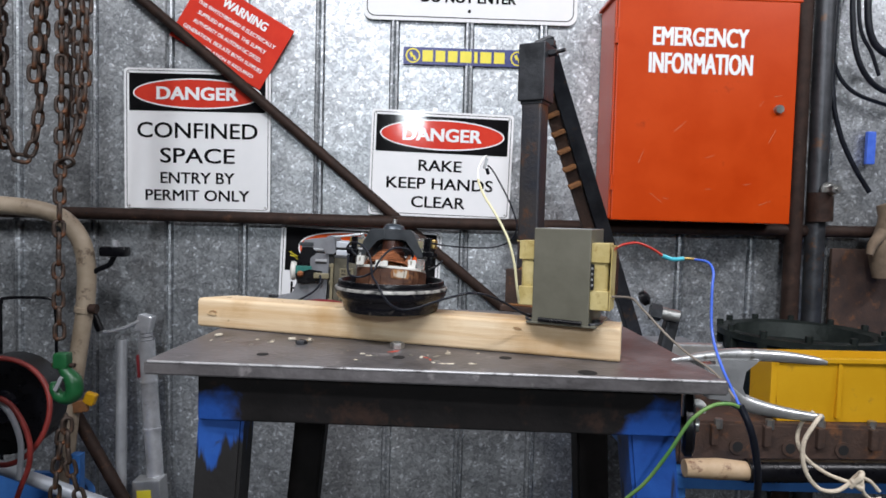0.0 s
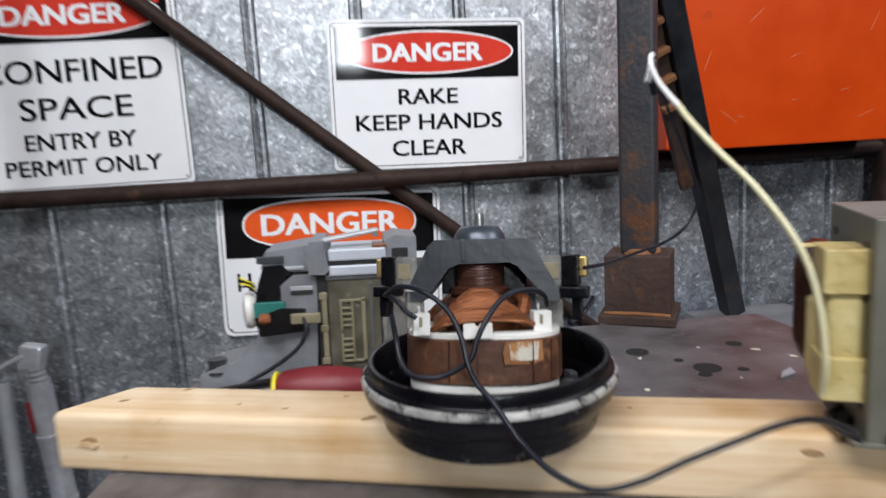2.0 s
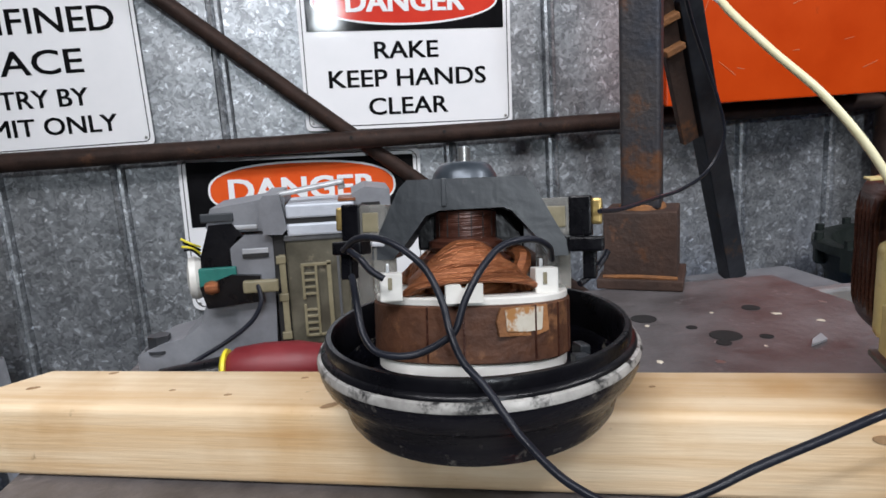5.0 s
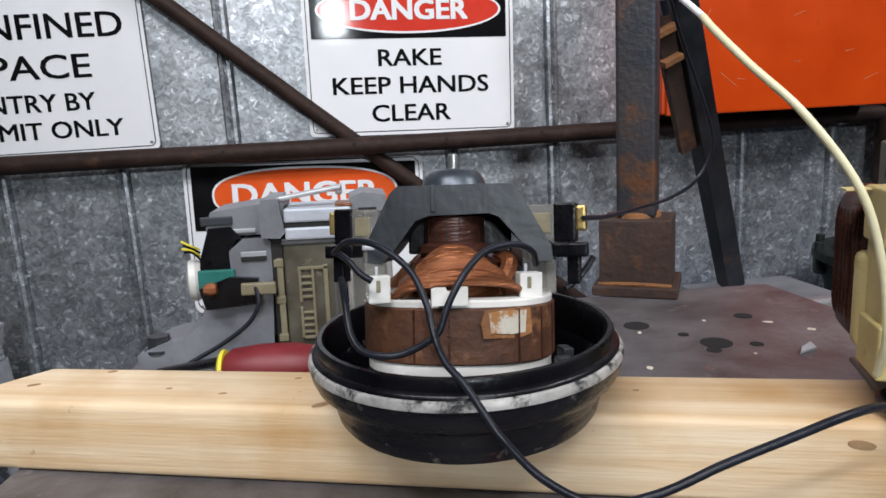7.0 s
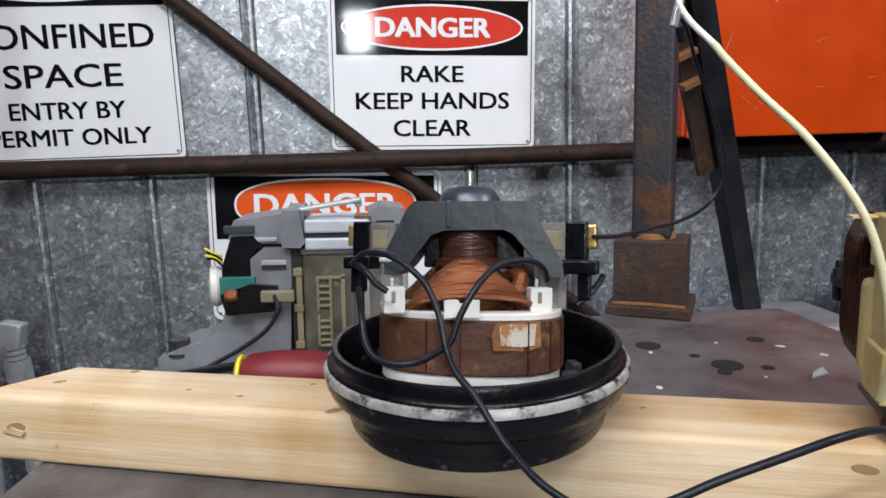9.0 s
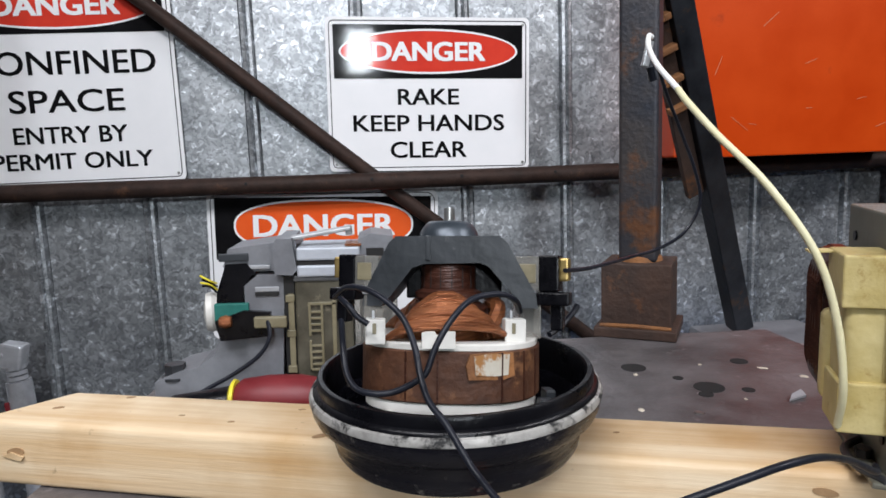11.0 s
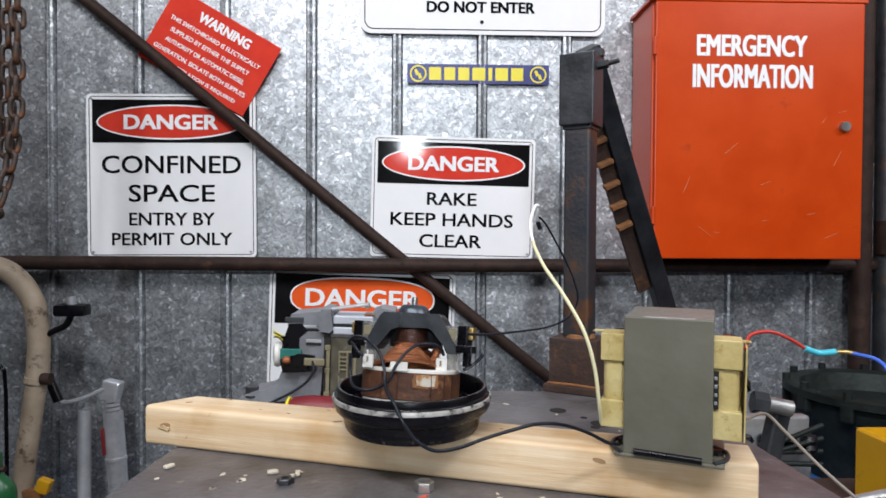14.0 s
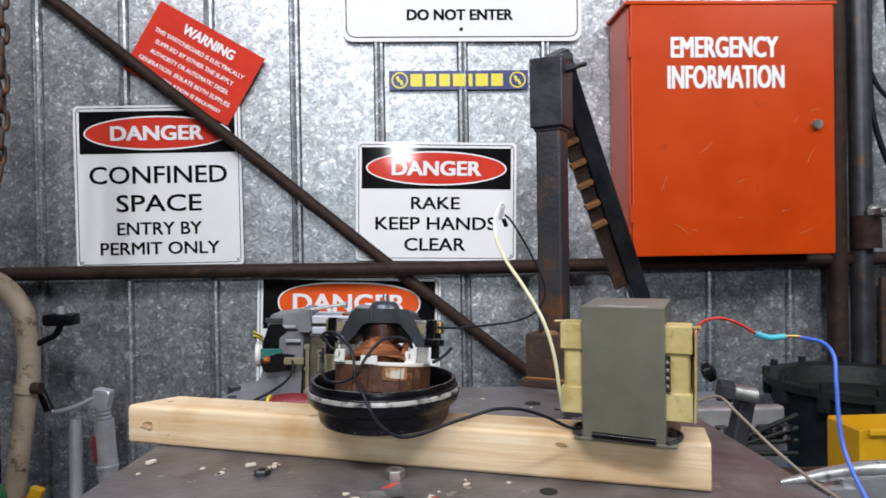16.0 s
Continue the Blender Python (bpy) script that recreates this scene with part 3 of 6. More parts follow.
for cx in (-0.1185, 0.1185):
    part("ring", ring_plate(ellipse(0.0165, 0.0165, 28, cx), ellipse(0.0135, 0.0135, 28, cx), -0.0009, -0.0001, sm), SYELLOW, st)
    for k in range(2):
        part("bar", prism([(cx - 0.008 + 0.007 * k, 0.007 - 0.008 * k), (cx - 0.003 + 0.007 * k, 0.009 - 0.008 * k), (cx + 0.002 + 0.006 * k, -0.001 - 0.008 * k), (cx - 0.004 + 0.006 * k, -0.004 - 0.006 * k)], -0.0009, -0.0001, sm), SYELLOW, st)
x = -0.097
for wdt in (0.0235, 0.0215, 0.0215, 0.0255, 0.0075, 0.025, 0.024):
    part("bar", prism([(x, -0.0125), (x + wdt, -0.0125), (x + wdt, 0.0125), (x, 0.0125)], -0.0009, -0.0001, sm), SYELLOW, st)
    x += wdt + 0.0062

# ---- orange cabinet ----
cab = thing("wall_cabinet", (0.72, 1.50, 1.112), "scratched orange-red steel cabinet for emergency information on the wall", "cabinet")
part("body", box((0.5285, 1.447, 1.114), (0.918, 1.5565, 1.582), 0.003), CAB, cab)
door = part("door", box((0.5325, 1.4385, 1.112), (0.9165, 1.4465, 1.577), 0.0025), CAB, cab)
part("top_lip", box((0.522, 1.437, 1.577), (0.922, 1.557, 1.584), 0.002), CAB, cab)
writing("EMERGENCY", 0.203, 0.039, upright(0.7085, 1.4378, 1.498), WHITE, door, 0.0016)
writing("INFORMATION", 0.221, 0.043, upright(0.7105, 1.4378, 1.443), WHITE, door, 0.0016)
part("lock", rod((0.880, 1.430, 1.353), (0.880, 1.439, 1.353), 0.0088, 0.010, 16), NUT, door, "zinc lock barrel", True)
for z in (1.175, 1.48):
    part("hinge", rod((0.5305, 1.4375, z), (0.5305, 1.4375, z + 0.032), 0.0035, n=10), CAB, cab)
R = random.Random(4)
for k in range(11):
    x, z, a, ln = R.uniform(0.57, 0.9), R.uniform(1.13, 1.42), R.uniform(-70, 80), R.uniform(0.008, 0.035)
    part("scratch", prism([(-ln / 2, -0.0004), (ln / 2, -0.0002), (ln / 2, 0.0004), (-ln / 2, 0.0005)], -0.0002, 0.0002, upright(x, 1.4383, z, a)), SCRATCH, door, "pale scratch in the paint")

# ---- the bench ----
TOP = 0.974
bench = thing("steel_bench", (0.16, 0.83, 0), "heavy dark steel workbench with worn blue paint on the legs", "workbench")
FL, FR, BR, BL = (-0.104, 0.657), (0.404, 0.622), (0.398, 1.004), (-0.074, 1.035)


def slab(corners, z0, z1, bevel=0.0015):
    bm = bmesh.new()
    a = [bm.verts.new((x, y, z0)) for x, y in corners]
    b = [bm.verts.new((x, y, z1)) for x, y in corners]
    bm.faces.new(a[::-1])
    bm.faces.new(b)
    k = len(corners)
    for i in range(k):
        bm.faces.new((a[i], a[(i + 1) % k], b[(i + 1) % k], b[i]))
    if bevel:
        bmesh.ops.bevel(bm, geom=list(bm.edges), offset=bevel, segments=2, affect="EDGES")
    return bm


top = part("bench_top", slab([FL, FR, BR, BL], TOP - 0.0125, TOP), BENCH, bench, "pitted dark steel plate")
part("worn_edge", rod((FL[0] + 0.004, FL[1] + 0.0003, TOP - 0.0007), (FR[0] - 0.003, FR[1] + 0.0008, TOP - 0.0007), 0.0013, n=8), WORN, top, "bright worn edge", True)
# Each hole is a flat dark disc on the plate, without any depth.
for x, y, r in ((0.288, 0.644, 0.0085), (-0.008, 0.692, 0.0055), (0.222, 0.697, 0.0062), (0.253, 0.932, 0.0085), (0.284, 0.886, 0.0095), (0.273, 0.906, 0.0035), (0.305, 0.877, 0.004), (0.276, 0.875, 0.0045), (0.33, 0.93, 0.006), (0.12, 0.69, 0.006)):
    part("hole", lathe([(r, 0.0), (r, 0.0003), (r * 0.9, 0.00032)], (x, y, TOP + 0.0001), 20), HOLE, top)
# Apron and back legs are coloured near black for the shade under the top.
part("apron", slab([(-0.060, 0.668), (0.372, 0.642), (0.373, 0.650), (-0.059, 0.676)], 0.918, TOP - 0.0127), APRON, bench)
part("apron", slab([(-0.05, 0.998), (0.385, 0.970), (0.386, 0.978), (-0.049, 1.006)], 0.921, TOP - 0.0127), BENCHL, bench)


def leg(a, b, w, material):
    """A square tube leg from a down to b."""
    bm = bmesh.new()
    A, B = Vector(a), Vector(b)
    h = w / 2
    va = [bm.verts.new(A + Vector(p)) for p in ((-h, -h, 0), (h, -h, 0), (h, h, 0), (-h, h, 0))]
    vb = [bm.verts.new(B + Vector(p)) for p in ((-h, -h, 0), (h, -h, 0), (h, h, 0), (-h, h, 0))]
    bm.faces.new(va)
    bm.faces.new(vb[::-1])
    for i in range(4):
        bm.faces.new((va[i], vb[i], vb[(i + 1) % 4], va[(i + 1) % 4]))
    bmesh.ops.bevel(bm, geom=list(bm.edges), offset=0.003, segments=2, affect="EDGES")
    return part("leg", bm, material, bench)


leg((-0.0390, 0.6975, 0.961), (-0.095, 0.68, 0.0), 0.042, BLUELEG)
leg((0.3450, 0.6715, 0.961), (0.447, 0.65, 0.0), 0.042, BLUELEG2)
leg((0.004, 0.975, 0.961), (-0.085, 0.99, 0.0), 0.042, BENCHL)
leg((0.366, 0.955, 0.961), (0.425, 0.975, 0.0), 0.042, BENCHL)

# ---- pine beam ----
BT = 1.0075
ang = math.atan2(0.685 - 0.832, 0.329 + 0.118)
BM = Matrix.Translation((-0.118, 0.832, TOP)) @ Matrix.Rotation(ang, 4, "Z")
beam = thing("timber_beam", (0.1, 0.78, TOP), "short length of pine framing timber lying across the bench", "timber")


def timber(corners, z0, z1, r):
    """A sawn length of timber with its long arrises rounded by r."""
    bm = bmesh.new()
    lo = [bm.verts.new((x, y, z0)) for x, y in corners]
    hi = [bm.verts.new((x, y, z1)) for x, y in corners]
    bm.faces.new(lo[::-1])
    bm.faces.new(hi)
    for i in range(4):
        bm.faces.new((lo[i], lo[(i + 1) % 4], hi[(i + 1) % 4], hi[i]))
    long_edges = [e for e in bm.edges if e.calc_length() > 0.2]
    bmesh.ops.bevel(bm, geom=long_edges, offset=r, segments=4, affect="EDGES", profile=0.5)
    bmesh.ops.bevel(bm, geom=[e for e in bm.edges if e.calc_length() < 0.1 and e.calc_face_angle(0) > 0.9], offset=0.0007, segments=1, affect="EDGES")
    bmesh.ops.transform(bm, matrix=BM, verts=bm.verts)
    return bm


plank = part("plank", timber([(0, 0), (0.4705, 0), (0.4705, 0.041), (0.024, 0.041)], 0.0003, BT - TOP, 0.0036), PINE, beam, smooth=True)
part("knot", prism(ellipse(0.0050, 0.0022, 18), -0.0003, 0.0002, BM @ pose(0.0205, -0.0002, 0.0180, 0, -8, 0)), KNOT, beam, "splintered brown knot")
part("torn_splinter", prism([(-0.0060, -0.0012), (0.0045, -0.0022), (0.0060, 0.0002), (-0.0010, 0.0016)], -0.0010, 0.0001, BM @ pose(0.0195, -0.0003, 0.0165, 0, 5, 0)), SPLINT, beam, "pale torn splinter")
part("knot", prism(ellipse(0.0045, 0.0016, 16), -0.0002, 0.0002, BM @ pose(0.372, -0.0002, 0.0255, 0, 8, 0)), KNOT, beam)
for lx, ly, k in ((0.030, 0.018, 1.0), (0.058, 0.0355, 0.8), (0.100, 0.017, 0.5), (0.128, 0.013, 0.6), (0.155, 0.031, 0.6), (0.176, 0.0045, 1.3), (0.255, 0.018, 1.0), (0.300, 0.024, 0.5), (0.395, 0.020, 0.5)):
    part("knot", lathe([(0.0022 * k, 0), (0.0018 * k, 0.0003)], None, 12, m=BM @ pose(lx, ly, BT - TOP - 0.0001, 0, 0, 25 * k) @ Matrix.Diagonal((1.5, 0.7, 1, 1))), KNOT, beam)

# ---- vacuum-cleaner motor ----
MC = Vector((0.1078, 0.767, BT))
motor = thing("electric_motor", MC, "bare vacuum cleaner motor with rusty stator standing on the timber", "motor")
pan = part("fan_housing", lathe([(0.044, 0.0003), (0.0482, 0.0009), (0.0498, 0.0032), (0.0514, 0.0115), (0.0522, 0.0130), (0.0548, 0.0143), (0.0570, 0.0166), (0.0583, 0.0195), (0.0588, 0.0224), (0.0588, 0.0240), (0.0560, 0.0244), (0.0520, 0.0200), (0.0505, 0.0060), (0.02, 0.0050)], MC, 80), BLKD, motor, "dusty black pressed housing", True)
part("band", lathe([(0.0584, 0.0230), (0.0592, 0.0236), (0.0593, 0.0247), (0.0587, 0.0262), (0.0574, 0.0268), (0.0564, 0.0232)], MC, 80, closed=True), BAND, pan, "scuffed bare metal band", True)
part("shoulder", lathe([(0.0578, 0.0240), (0.0577, 0.0270), (0.0568, 0.0282), (0.0556, 0.0286), (0.0550, 0.0240)], MC, 80, closed=True), BLKP, pan, "", True)
part("lip", lathe([(0.0558, 0.0270), (0.0559, 0.0316), (0.0552, 0.0328), (0.0536, 0.0328), (0.0527, 0.0314), (0.0516, 0.0150), (0.0552, 0.0150)], MC, 80, closed=True), BLKP, pan, "", True)
# the wound body leans back and a little to one side in its housing
MM = Matrix.Translation((0.1065, 0.765, BT)) @ Matrix.Rotation(radians(-9), 4, "X") @ Matrix.Rotation(radians(3.5), 4, "Y")
SX = -0.0013


def oval_ring(r0, r1, z0, z1, n=72, power=2.5, turn=-14, chamfer=0.0006):
    """An upright ring of rounded-square outline."""
    bm = bmesh.new()
    rows = []
    for r, z in ((r1 - chamfer, z0), (r1, z0 + chamfer), (r1, z1 - chamfer), (r1 - chamfer, z1), (r0, z1), (r0, z0)):
        row = []
        for j in range(n):
            a = 2 * math.pi * j / n
            c, s = math.cos(a), math.sin(a)
            k = 1 / (abs(c) ** power + abs(s) ** power) ** (1 / power)
            q = Matrix.Rotation(radians(turn), 3, "Z") @ Vector((r * k * c, r * k * s, z))
            row.append(bm.verts.new(MM @ Vector((q.x + SX, q.y, q.z))))
        rows.append(row)
    for i in range(len(rows)):
        a, b = rows[i], rows[(i + 1) % len(rows)]
        for j in range(n):
            bm.faces.new((a[j], a[(j + 1) % n], b[(j + 1) % n], b[j]))
    return bm


def rim(deg, r=0.0358, power=2.5, turn=-14):
    """The point of the stator's side in the direction deg, and the way out of it."""
    a = radians(deg - turn)
    c, s = math.cos(a), math.sin(a)
    k = 1 / (abs(c) ** power + abs(s) ** power) ** (1 / power)
    return pose(SX + r * k * math.cos(radians(deg)), r * k * math.sin(radians(deg)), 0, 0, 0, deg + 90)


stator = part("stator", oval_ring(0.022, 0.0358, 0.0228, 0.0420), STATOR, motor, "rusty laminated iron ring", True)
part("insulator_ring", oval_ring(0.024, 0.0345, 0.0182, 0.0229), NYLON, motor, "white nylon insulator", True)
part("insulator_ring", oval_ring(0.024, 0.0350, 0.0416, 0.0446), NYLON, motor, "white nylon insulator", True)
for x0, x1 in ((-0.0368, -0.0294), (0.0156, 0.0237)):
    blockp = part("terminal_block", box((x0, -0.0275, 0.0436), (x1, -0.0205, 0.0530), 0.0006, MM), NYLON, motor, "white nylon terminal block")
    part("terminal_slot", box((x0 + 0.0026, -0.0279, 0.0475), (x0 + 0.0040, -0.0272, 0.0515), 0.0002, MM), AGED, blockp)
    part("terminal_pin", box((x0 + 0.0022, -0.0250, 0.0528), (x0 + 0.0034, -0.0240, 0.0560), 0.0003, MM), CASTAL, blockp)
part("insulator_tab", prism([(-0.0165, 0.0432), (-0.0165, 0.0488), (-0.0150, 0.0493), (-0.0118, 0.0493), (-0.0112, 0.0480), (-0.0098, 0.0480), (-0.0090, 0.0493), (-0.0044, 0.0493), (-0.0044, 0.0432)], -0.0368, -0.0345, MM), NYLON, motor, "white nylon tab")
for dx in (-0.0285, 0.0205):
    part("post", box((dx - 0.0018, -0.0285, 0.0060), (dx + 0.0018, -0.0250, 0.0190), 0.0006, MM), NYLON, motor)
for deg in (-124, -105, -68, -52, -38):
    part("seam", box((-0.0003, -0.0004, 0.0232), (0.0003, 0.0003, 0.0416), 0.0001, MM @ rim(deg)), COIL, stator)
part("rust_stain", prism([(-0.0085, 0.0322), (0.0052, 0.0316), (0.0098, 0.0330), (0.0092, 0.0414), (0.0030, 0.0417), (-0.0078, 0.0414), (-0.0094, 0.0370)], -0.00015, 0.0008, MM @ rim(-75)), RUSTO, stator, "orange rust round the label")
part("paper_label", prism([(-0.0066, 0.0338), (0.0010, 0.0331), (0.0064, 0.0334), (0.0070, 0.0409), (-0.0020, 0.0412), (-0.0072, 0.0406)], -0.0004, 0.0008, MM @ rim(-74)), LABEL, stator, "rust-stained paper label")
part("side_bracket", box((0.0335, -0.020, 0.0170), (0.0375, -0.011, 0.0245), 0.0008, MM), BRKT, motor)
part("side_bracket", box((0.0290, -0.028, 0.0150), (0.0345, -0.022, 0.0225), 0.0008, MM), BRKT, motor)
RW = random.Random(5)
for sgn in (-1, 1):
    for k in range(22):
        u = k / 21
        top = 0.0475 + 0.0140 * math.sin(math.pi * (0.06 + 0.46 * u)) + RW.uniform(-0.0006, 0.0006)
        hw = 0.0225 * (1 - 0.45 * u) + RW.uniform(-0.0008, 0.0008)
        yy = sgn * (0.0300 - 0.0150 * u)
        cx = -0.0055 + RW.uniform(-0.0008, 0.0008)
        pts = [(cx - hw, yy * 0.80, 0.0455), (cx - hw * 0.80, yy * 0.95, 0.0455 + (top - 0.0455) * 0.62), (cx - hw * 0.35, yy * 1.03, 0.0455 + (top - 0.0455) * 0.95), (cx, yy * 1.05, top),
               (cx + hw * 0.35, yy * 1.03, 0.0455 + (top - 0.0455) * 0.95), (cx + hw * 0.80, yy * 0.95, 0.0455 + (top - 0.0455) * 0.62), (cx + hw, yy * 0.80, 0.0455)]
        part("winding_turn", tube([MM @ Vector(p) for p in pts], RW.uniform(0.0008, 0.0012), 6, 3), COPPER, motor, "", True)
part("coil_former", lathe([(0.0205, 0.044), (0.0195, 0.0485), (0.0150, 0.0525), (0.010, 0.0540)], None, 32, m=MM @ Matrix.Translation((-0.0055, 0, 0)) @ Matrix.Diagonal((1.0, 1.25, 1, 1))), COPPER, motor, "", True)
part("side_winding", tube([MM @ Vector(p) for p in ((0.0125, -0.012, 0.048), (0.0160, -0.010, 0.054), (0.0165, -0.004, 0.057), (0.0150, 0.006, 0.056), (0.0140, 0.014, 0.050))], 0.0032, 8, 5), COPPER, motor, "orange lacquered winding end", True)
arm = part("armature", lathe([(0.0165, 0.044), (0.0165, 0.056), (0.0135, 0.0580)], None, 32, m=MM @ Matrix.Translation((-0.003, 0, 0))), COIL, motor, "dark brown wound armature", True)
part("commutator", lathe([(0.0118, 0.0575), (0.0140, 0.0600), (0.0140, 0.0622), (0.0115, 0.0634), (0.0115, 0.0730), (0.0040, 0.0800)], None, 32, m=MM @ Matrix.Translation((-0.003, 0, 0))), COIL, arm, "brown copper commutator", True)
for k in range(16):
    aa = 2 * math.pi * k / 16
    part("segment_gap", box((-0.0002, -0.0116, 0.0640), (0.0002, -0.0113, 0.0728), 0, MM @ Matrix.Translation((-0.003, 0, 0)) @ Matrix.Rotation(aa, 4, "Z")), HOLE, arm)


def arch(y0, y1):
    """The bearing bracket: a flat-topped arch on two splayed legs."""
    out = [(-0.0366, 0.0565), (-0.0358, 0.0620), (-0.0262, 0.0818), (-0.0232, 0.0847), (0.0186, 0.0850), (0.0215, 0.0822), (0.0328, 0.0620), (0.0336, 0.0565),
           (0.0262, 0.0565), (0.0235, 0.0622), (0.0140, 0.0728), (0.0108, 0.0742), (-0.0118, 0.0736), (-0.0166, 0.0718), (-0.0252, 0.0605), (-0.0290, 0.0565)]
    bm = bmesh.new()
    m = MM @ Matrix.Rotation(radians(-12), 4, "Z")
    A = [bm.verts.new(m @ Vector((x, y0, z))) for x, z in out]
    B = [bm.verts.new(m @ Vector((x, y1, z))) for x, z in out]
    k = len(out)
    for i in range(k):
        bm.faces.new((A[i], A[(i + 1) % k], B[(i + 1) % k], B[i]))
    for V in (A, B):
        for i in range(7):
            bm.faces.new((V[i], V[i + 1], V[14 - i], V[15 - i]))
    bmesh.ops.bevel(bm, geom=[e for e in bm.edges if e.calc_face_angle(0) > 0.4], offset=0.0009, segments=2, affect="EDGES")
    return bm


# Added dark block, so the opening under the arch reads dark.
part("opening_filler", box((-0.0215, 0.0035, 0.0590), (0.0190, 0.0120, 0.0770), 0.001, MM @ Matrix.Rotation(radians(-12), 4, "Z")), BLKP, motor, "dark block added behind the bracket opening")
brk = part("bearing_bracket", arch(-0.0135, 0.0135), BRKT, motor, "dusty grey-black arched bracket")
part("rib", box((-0.0009, -0.0142, 0.0750), (0.0009, -0.0128, 0.0850), 0.0003, MM @ Matrix.Rotation(radians(-12), 4, "Z") @ Matrix.Translation((-0.010, 0, 0))), BRKT, brk)
part("bearing_boss", lathe([(0.0125, 0.0845), (0.0118, 0.0872), (0.0100, 0.0900), (0.0085, 0.0912), (0.0040, 0.0916)], None, 32, m=MM @ Matrix.Translation((-0.003, 0, 0))), BOSSM, motor, "blue-grey bearing cap", True)
shaft = part("shaft", rod((-0.003, 0, 0.091), (-0.003, 0, 0.0968), 0.0023, n=16, m=MM), NUT, motor, "steel shaft end", True)
part("flat", rod((-0.003, 0, 0.0966), (-0.003, 0, 0.0974), 0.0017, n=16, m=MM), CASTAL, shaft, "", True)
BR_ = MM @ Matrix.Rotation(radians(-24), 4, "Z")
for s, x0, x1, xc in ((1, 0.0235, 0.0432, 0.0471), (-1, -0.0330, -0.0510, -0.0548)):
    hold = part("brush_holder", box((x0, -0.0058, 0.0636), (x1, 0.0058, 0.0770), 0.0010, BR_), CLEARP, motor, "smoky clear plastic brush holder")
    part("holder_block", box((x1 - 0.0075 * s, -0.0063, 0.0632), (x1 + 0.0004 * s, 0.0063, 0.0775), 0.0008, BR_), BLKP, hold, "black end block")
    part("carbon_spring", box((x0 + 0.003 * s, -0.0061, 0.0665), (x1 - 0.0085 * s, -0.0056, 0.0740), 0.0004, BR_), AGED, hold)
    part("brass_cap", box((x1, -0.0040, 0.0672), (xc, 0.0040, 0.0765), 0.0010, BR_), BRASS, hold, "brass brush cap")
    part("connector", box((x1 - 0.008 * s, -0.0070, 0.0578), (xc + 0.0006 * s, 0.0035, 0.0630), 0.0008, BR_), BLKP, motor, "black plug-on connector")
    part("connector", box((x1 - 0.003 * s, -0.0050, 0.0480), (x1 + 0.0018 * s, 0.0020, 0.0585), 0.0008, BR_), BLKP, motor)
for x0, x1, y0 in ((0.0240, 0.0330, -0.014), (-0.0380, -0.0300, -0.006)):
    part("side_pillar", box((x0, y0, 0.0440), (x1, y0 + 0.016, 0.0618), 0.0008, MM), CLEARP, motor, "smoky clear side pillar")
    part("pillar_cap", box((x0 - 0.0006, y0 - 0.0006, 0.0612), (x1 + 0.0006, y0 + 0.0166, 0.0630), 0.0005, MM), GREYT, motor)
LEADS = ([(0.062, 0.752, 1.074), (0.067, 0.744, 1.079), (0.074, 0.736, 1.0795), (0.081, 0.730, 1.076), (0.0865, 0.726, 1.070), (0.0895, 0.720, 1.062), (0.0905, 0.715, 1.0545), (0.0925, 0.708, 1.048), (0.097, 0.701, 1.043), (0.101, 0.695, 1.0365), (0.1045, 0.690, 1.0315), (0.112, 0.678, 1.0255), (0.123, 0.669, 1.0225), (0.137, 0.666, 1.0250), (0.153, 0.665, 1.0310), (0.170, 0.664, 1.0365), (0.184, 0.665, 1.0395), (0.200, 0.672, 1.0370), (0.218, 0.683, 1.0290), (0.234, 0.692, 1.0195), (0.246, 0.706, 1.0135)],
         [(0.1305, 0.744, 1.066), (0.1285, 0.740, 1.071), (0.1235, 0.737, 1.0745), (0.117, 0.734, 1.0755), (0.110, 0.731, 1.0745), (0.104, 0.727, 1.0705), (0.0995, 0.724, 1.0655), (0.0960, 0.722, 1.060), (0.0930, 0.720, 1.0535), (0.0895, 0.720, 1.0505), (0.082, 0.721, 1.0470), (0.075, 0.722, 1.0465), (0.069, 0.726, 1.0475), (0.0658, 0.731, 1.052), (0.0648, 0.738, 1.060), (0.0640, 0.748, 1.066)],
         [(0.0640, 0.748, 1.0745), (0.0672, 0.743, 1.0725), (0.0700, 0.741, 1.0690), (0.0740, 0.740, 1.0660)])
for pts in LEADS:
    part("lead", tube(pts, 0.00112, 10, 8), CABLE, motor, "black insulated lead", True)
part("stub_lead", tube([(0.146, 0.760, 1.052), (0.152, 0.764, 1.054), (0.158, 0.768, 1.058), (0.161, 0.770, 1.061)], 0.0013, 8, 5), CABLE, motor, "cut black lead end", True)
part("thin_lead", tube([(0.1485, 0.746, 1.0805), (0.163, 0.764, 1.0775), (0.180, 0.785, 1.0755), (0.200, 0.808, 1.0740), (0.222, 0.826, 1.0745), (0.240, 0.835, 1.0810), (0.2485, 0.835, 1.0960), (0.2450, 0.834, 1.1130), (0.2360, 0.831, 1.1320), (0.2250, 0.824, 1.1500), (0.2160, 0.815, 1.1620), (0.2105, 0.810, 1.1665)], 0.0009, 8, 8), CABLE, motor, "thin black lead", True)
clip = part("alligator_clip", box((-0.0016, -0.0014, -0.010), (0.0016, 0.0014, 0.002), 0.0006, pose(0.2085, 0.8085, 1.1725, 0, 14, 0)), CASTAL, motor, "small steel alligator clip")
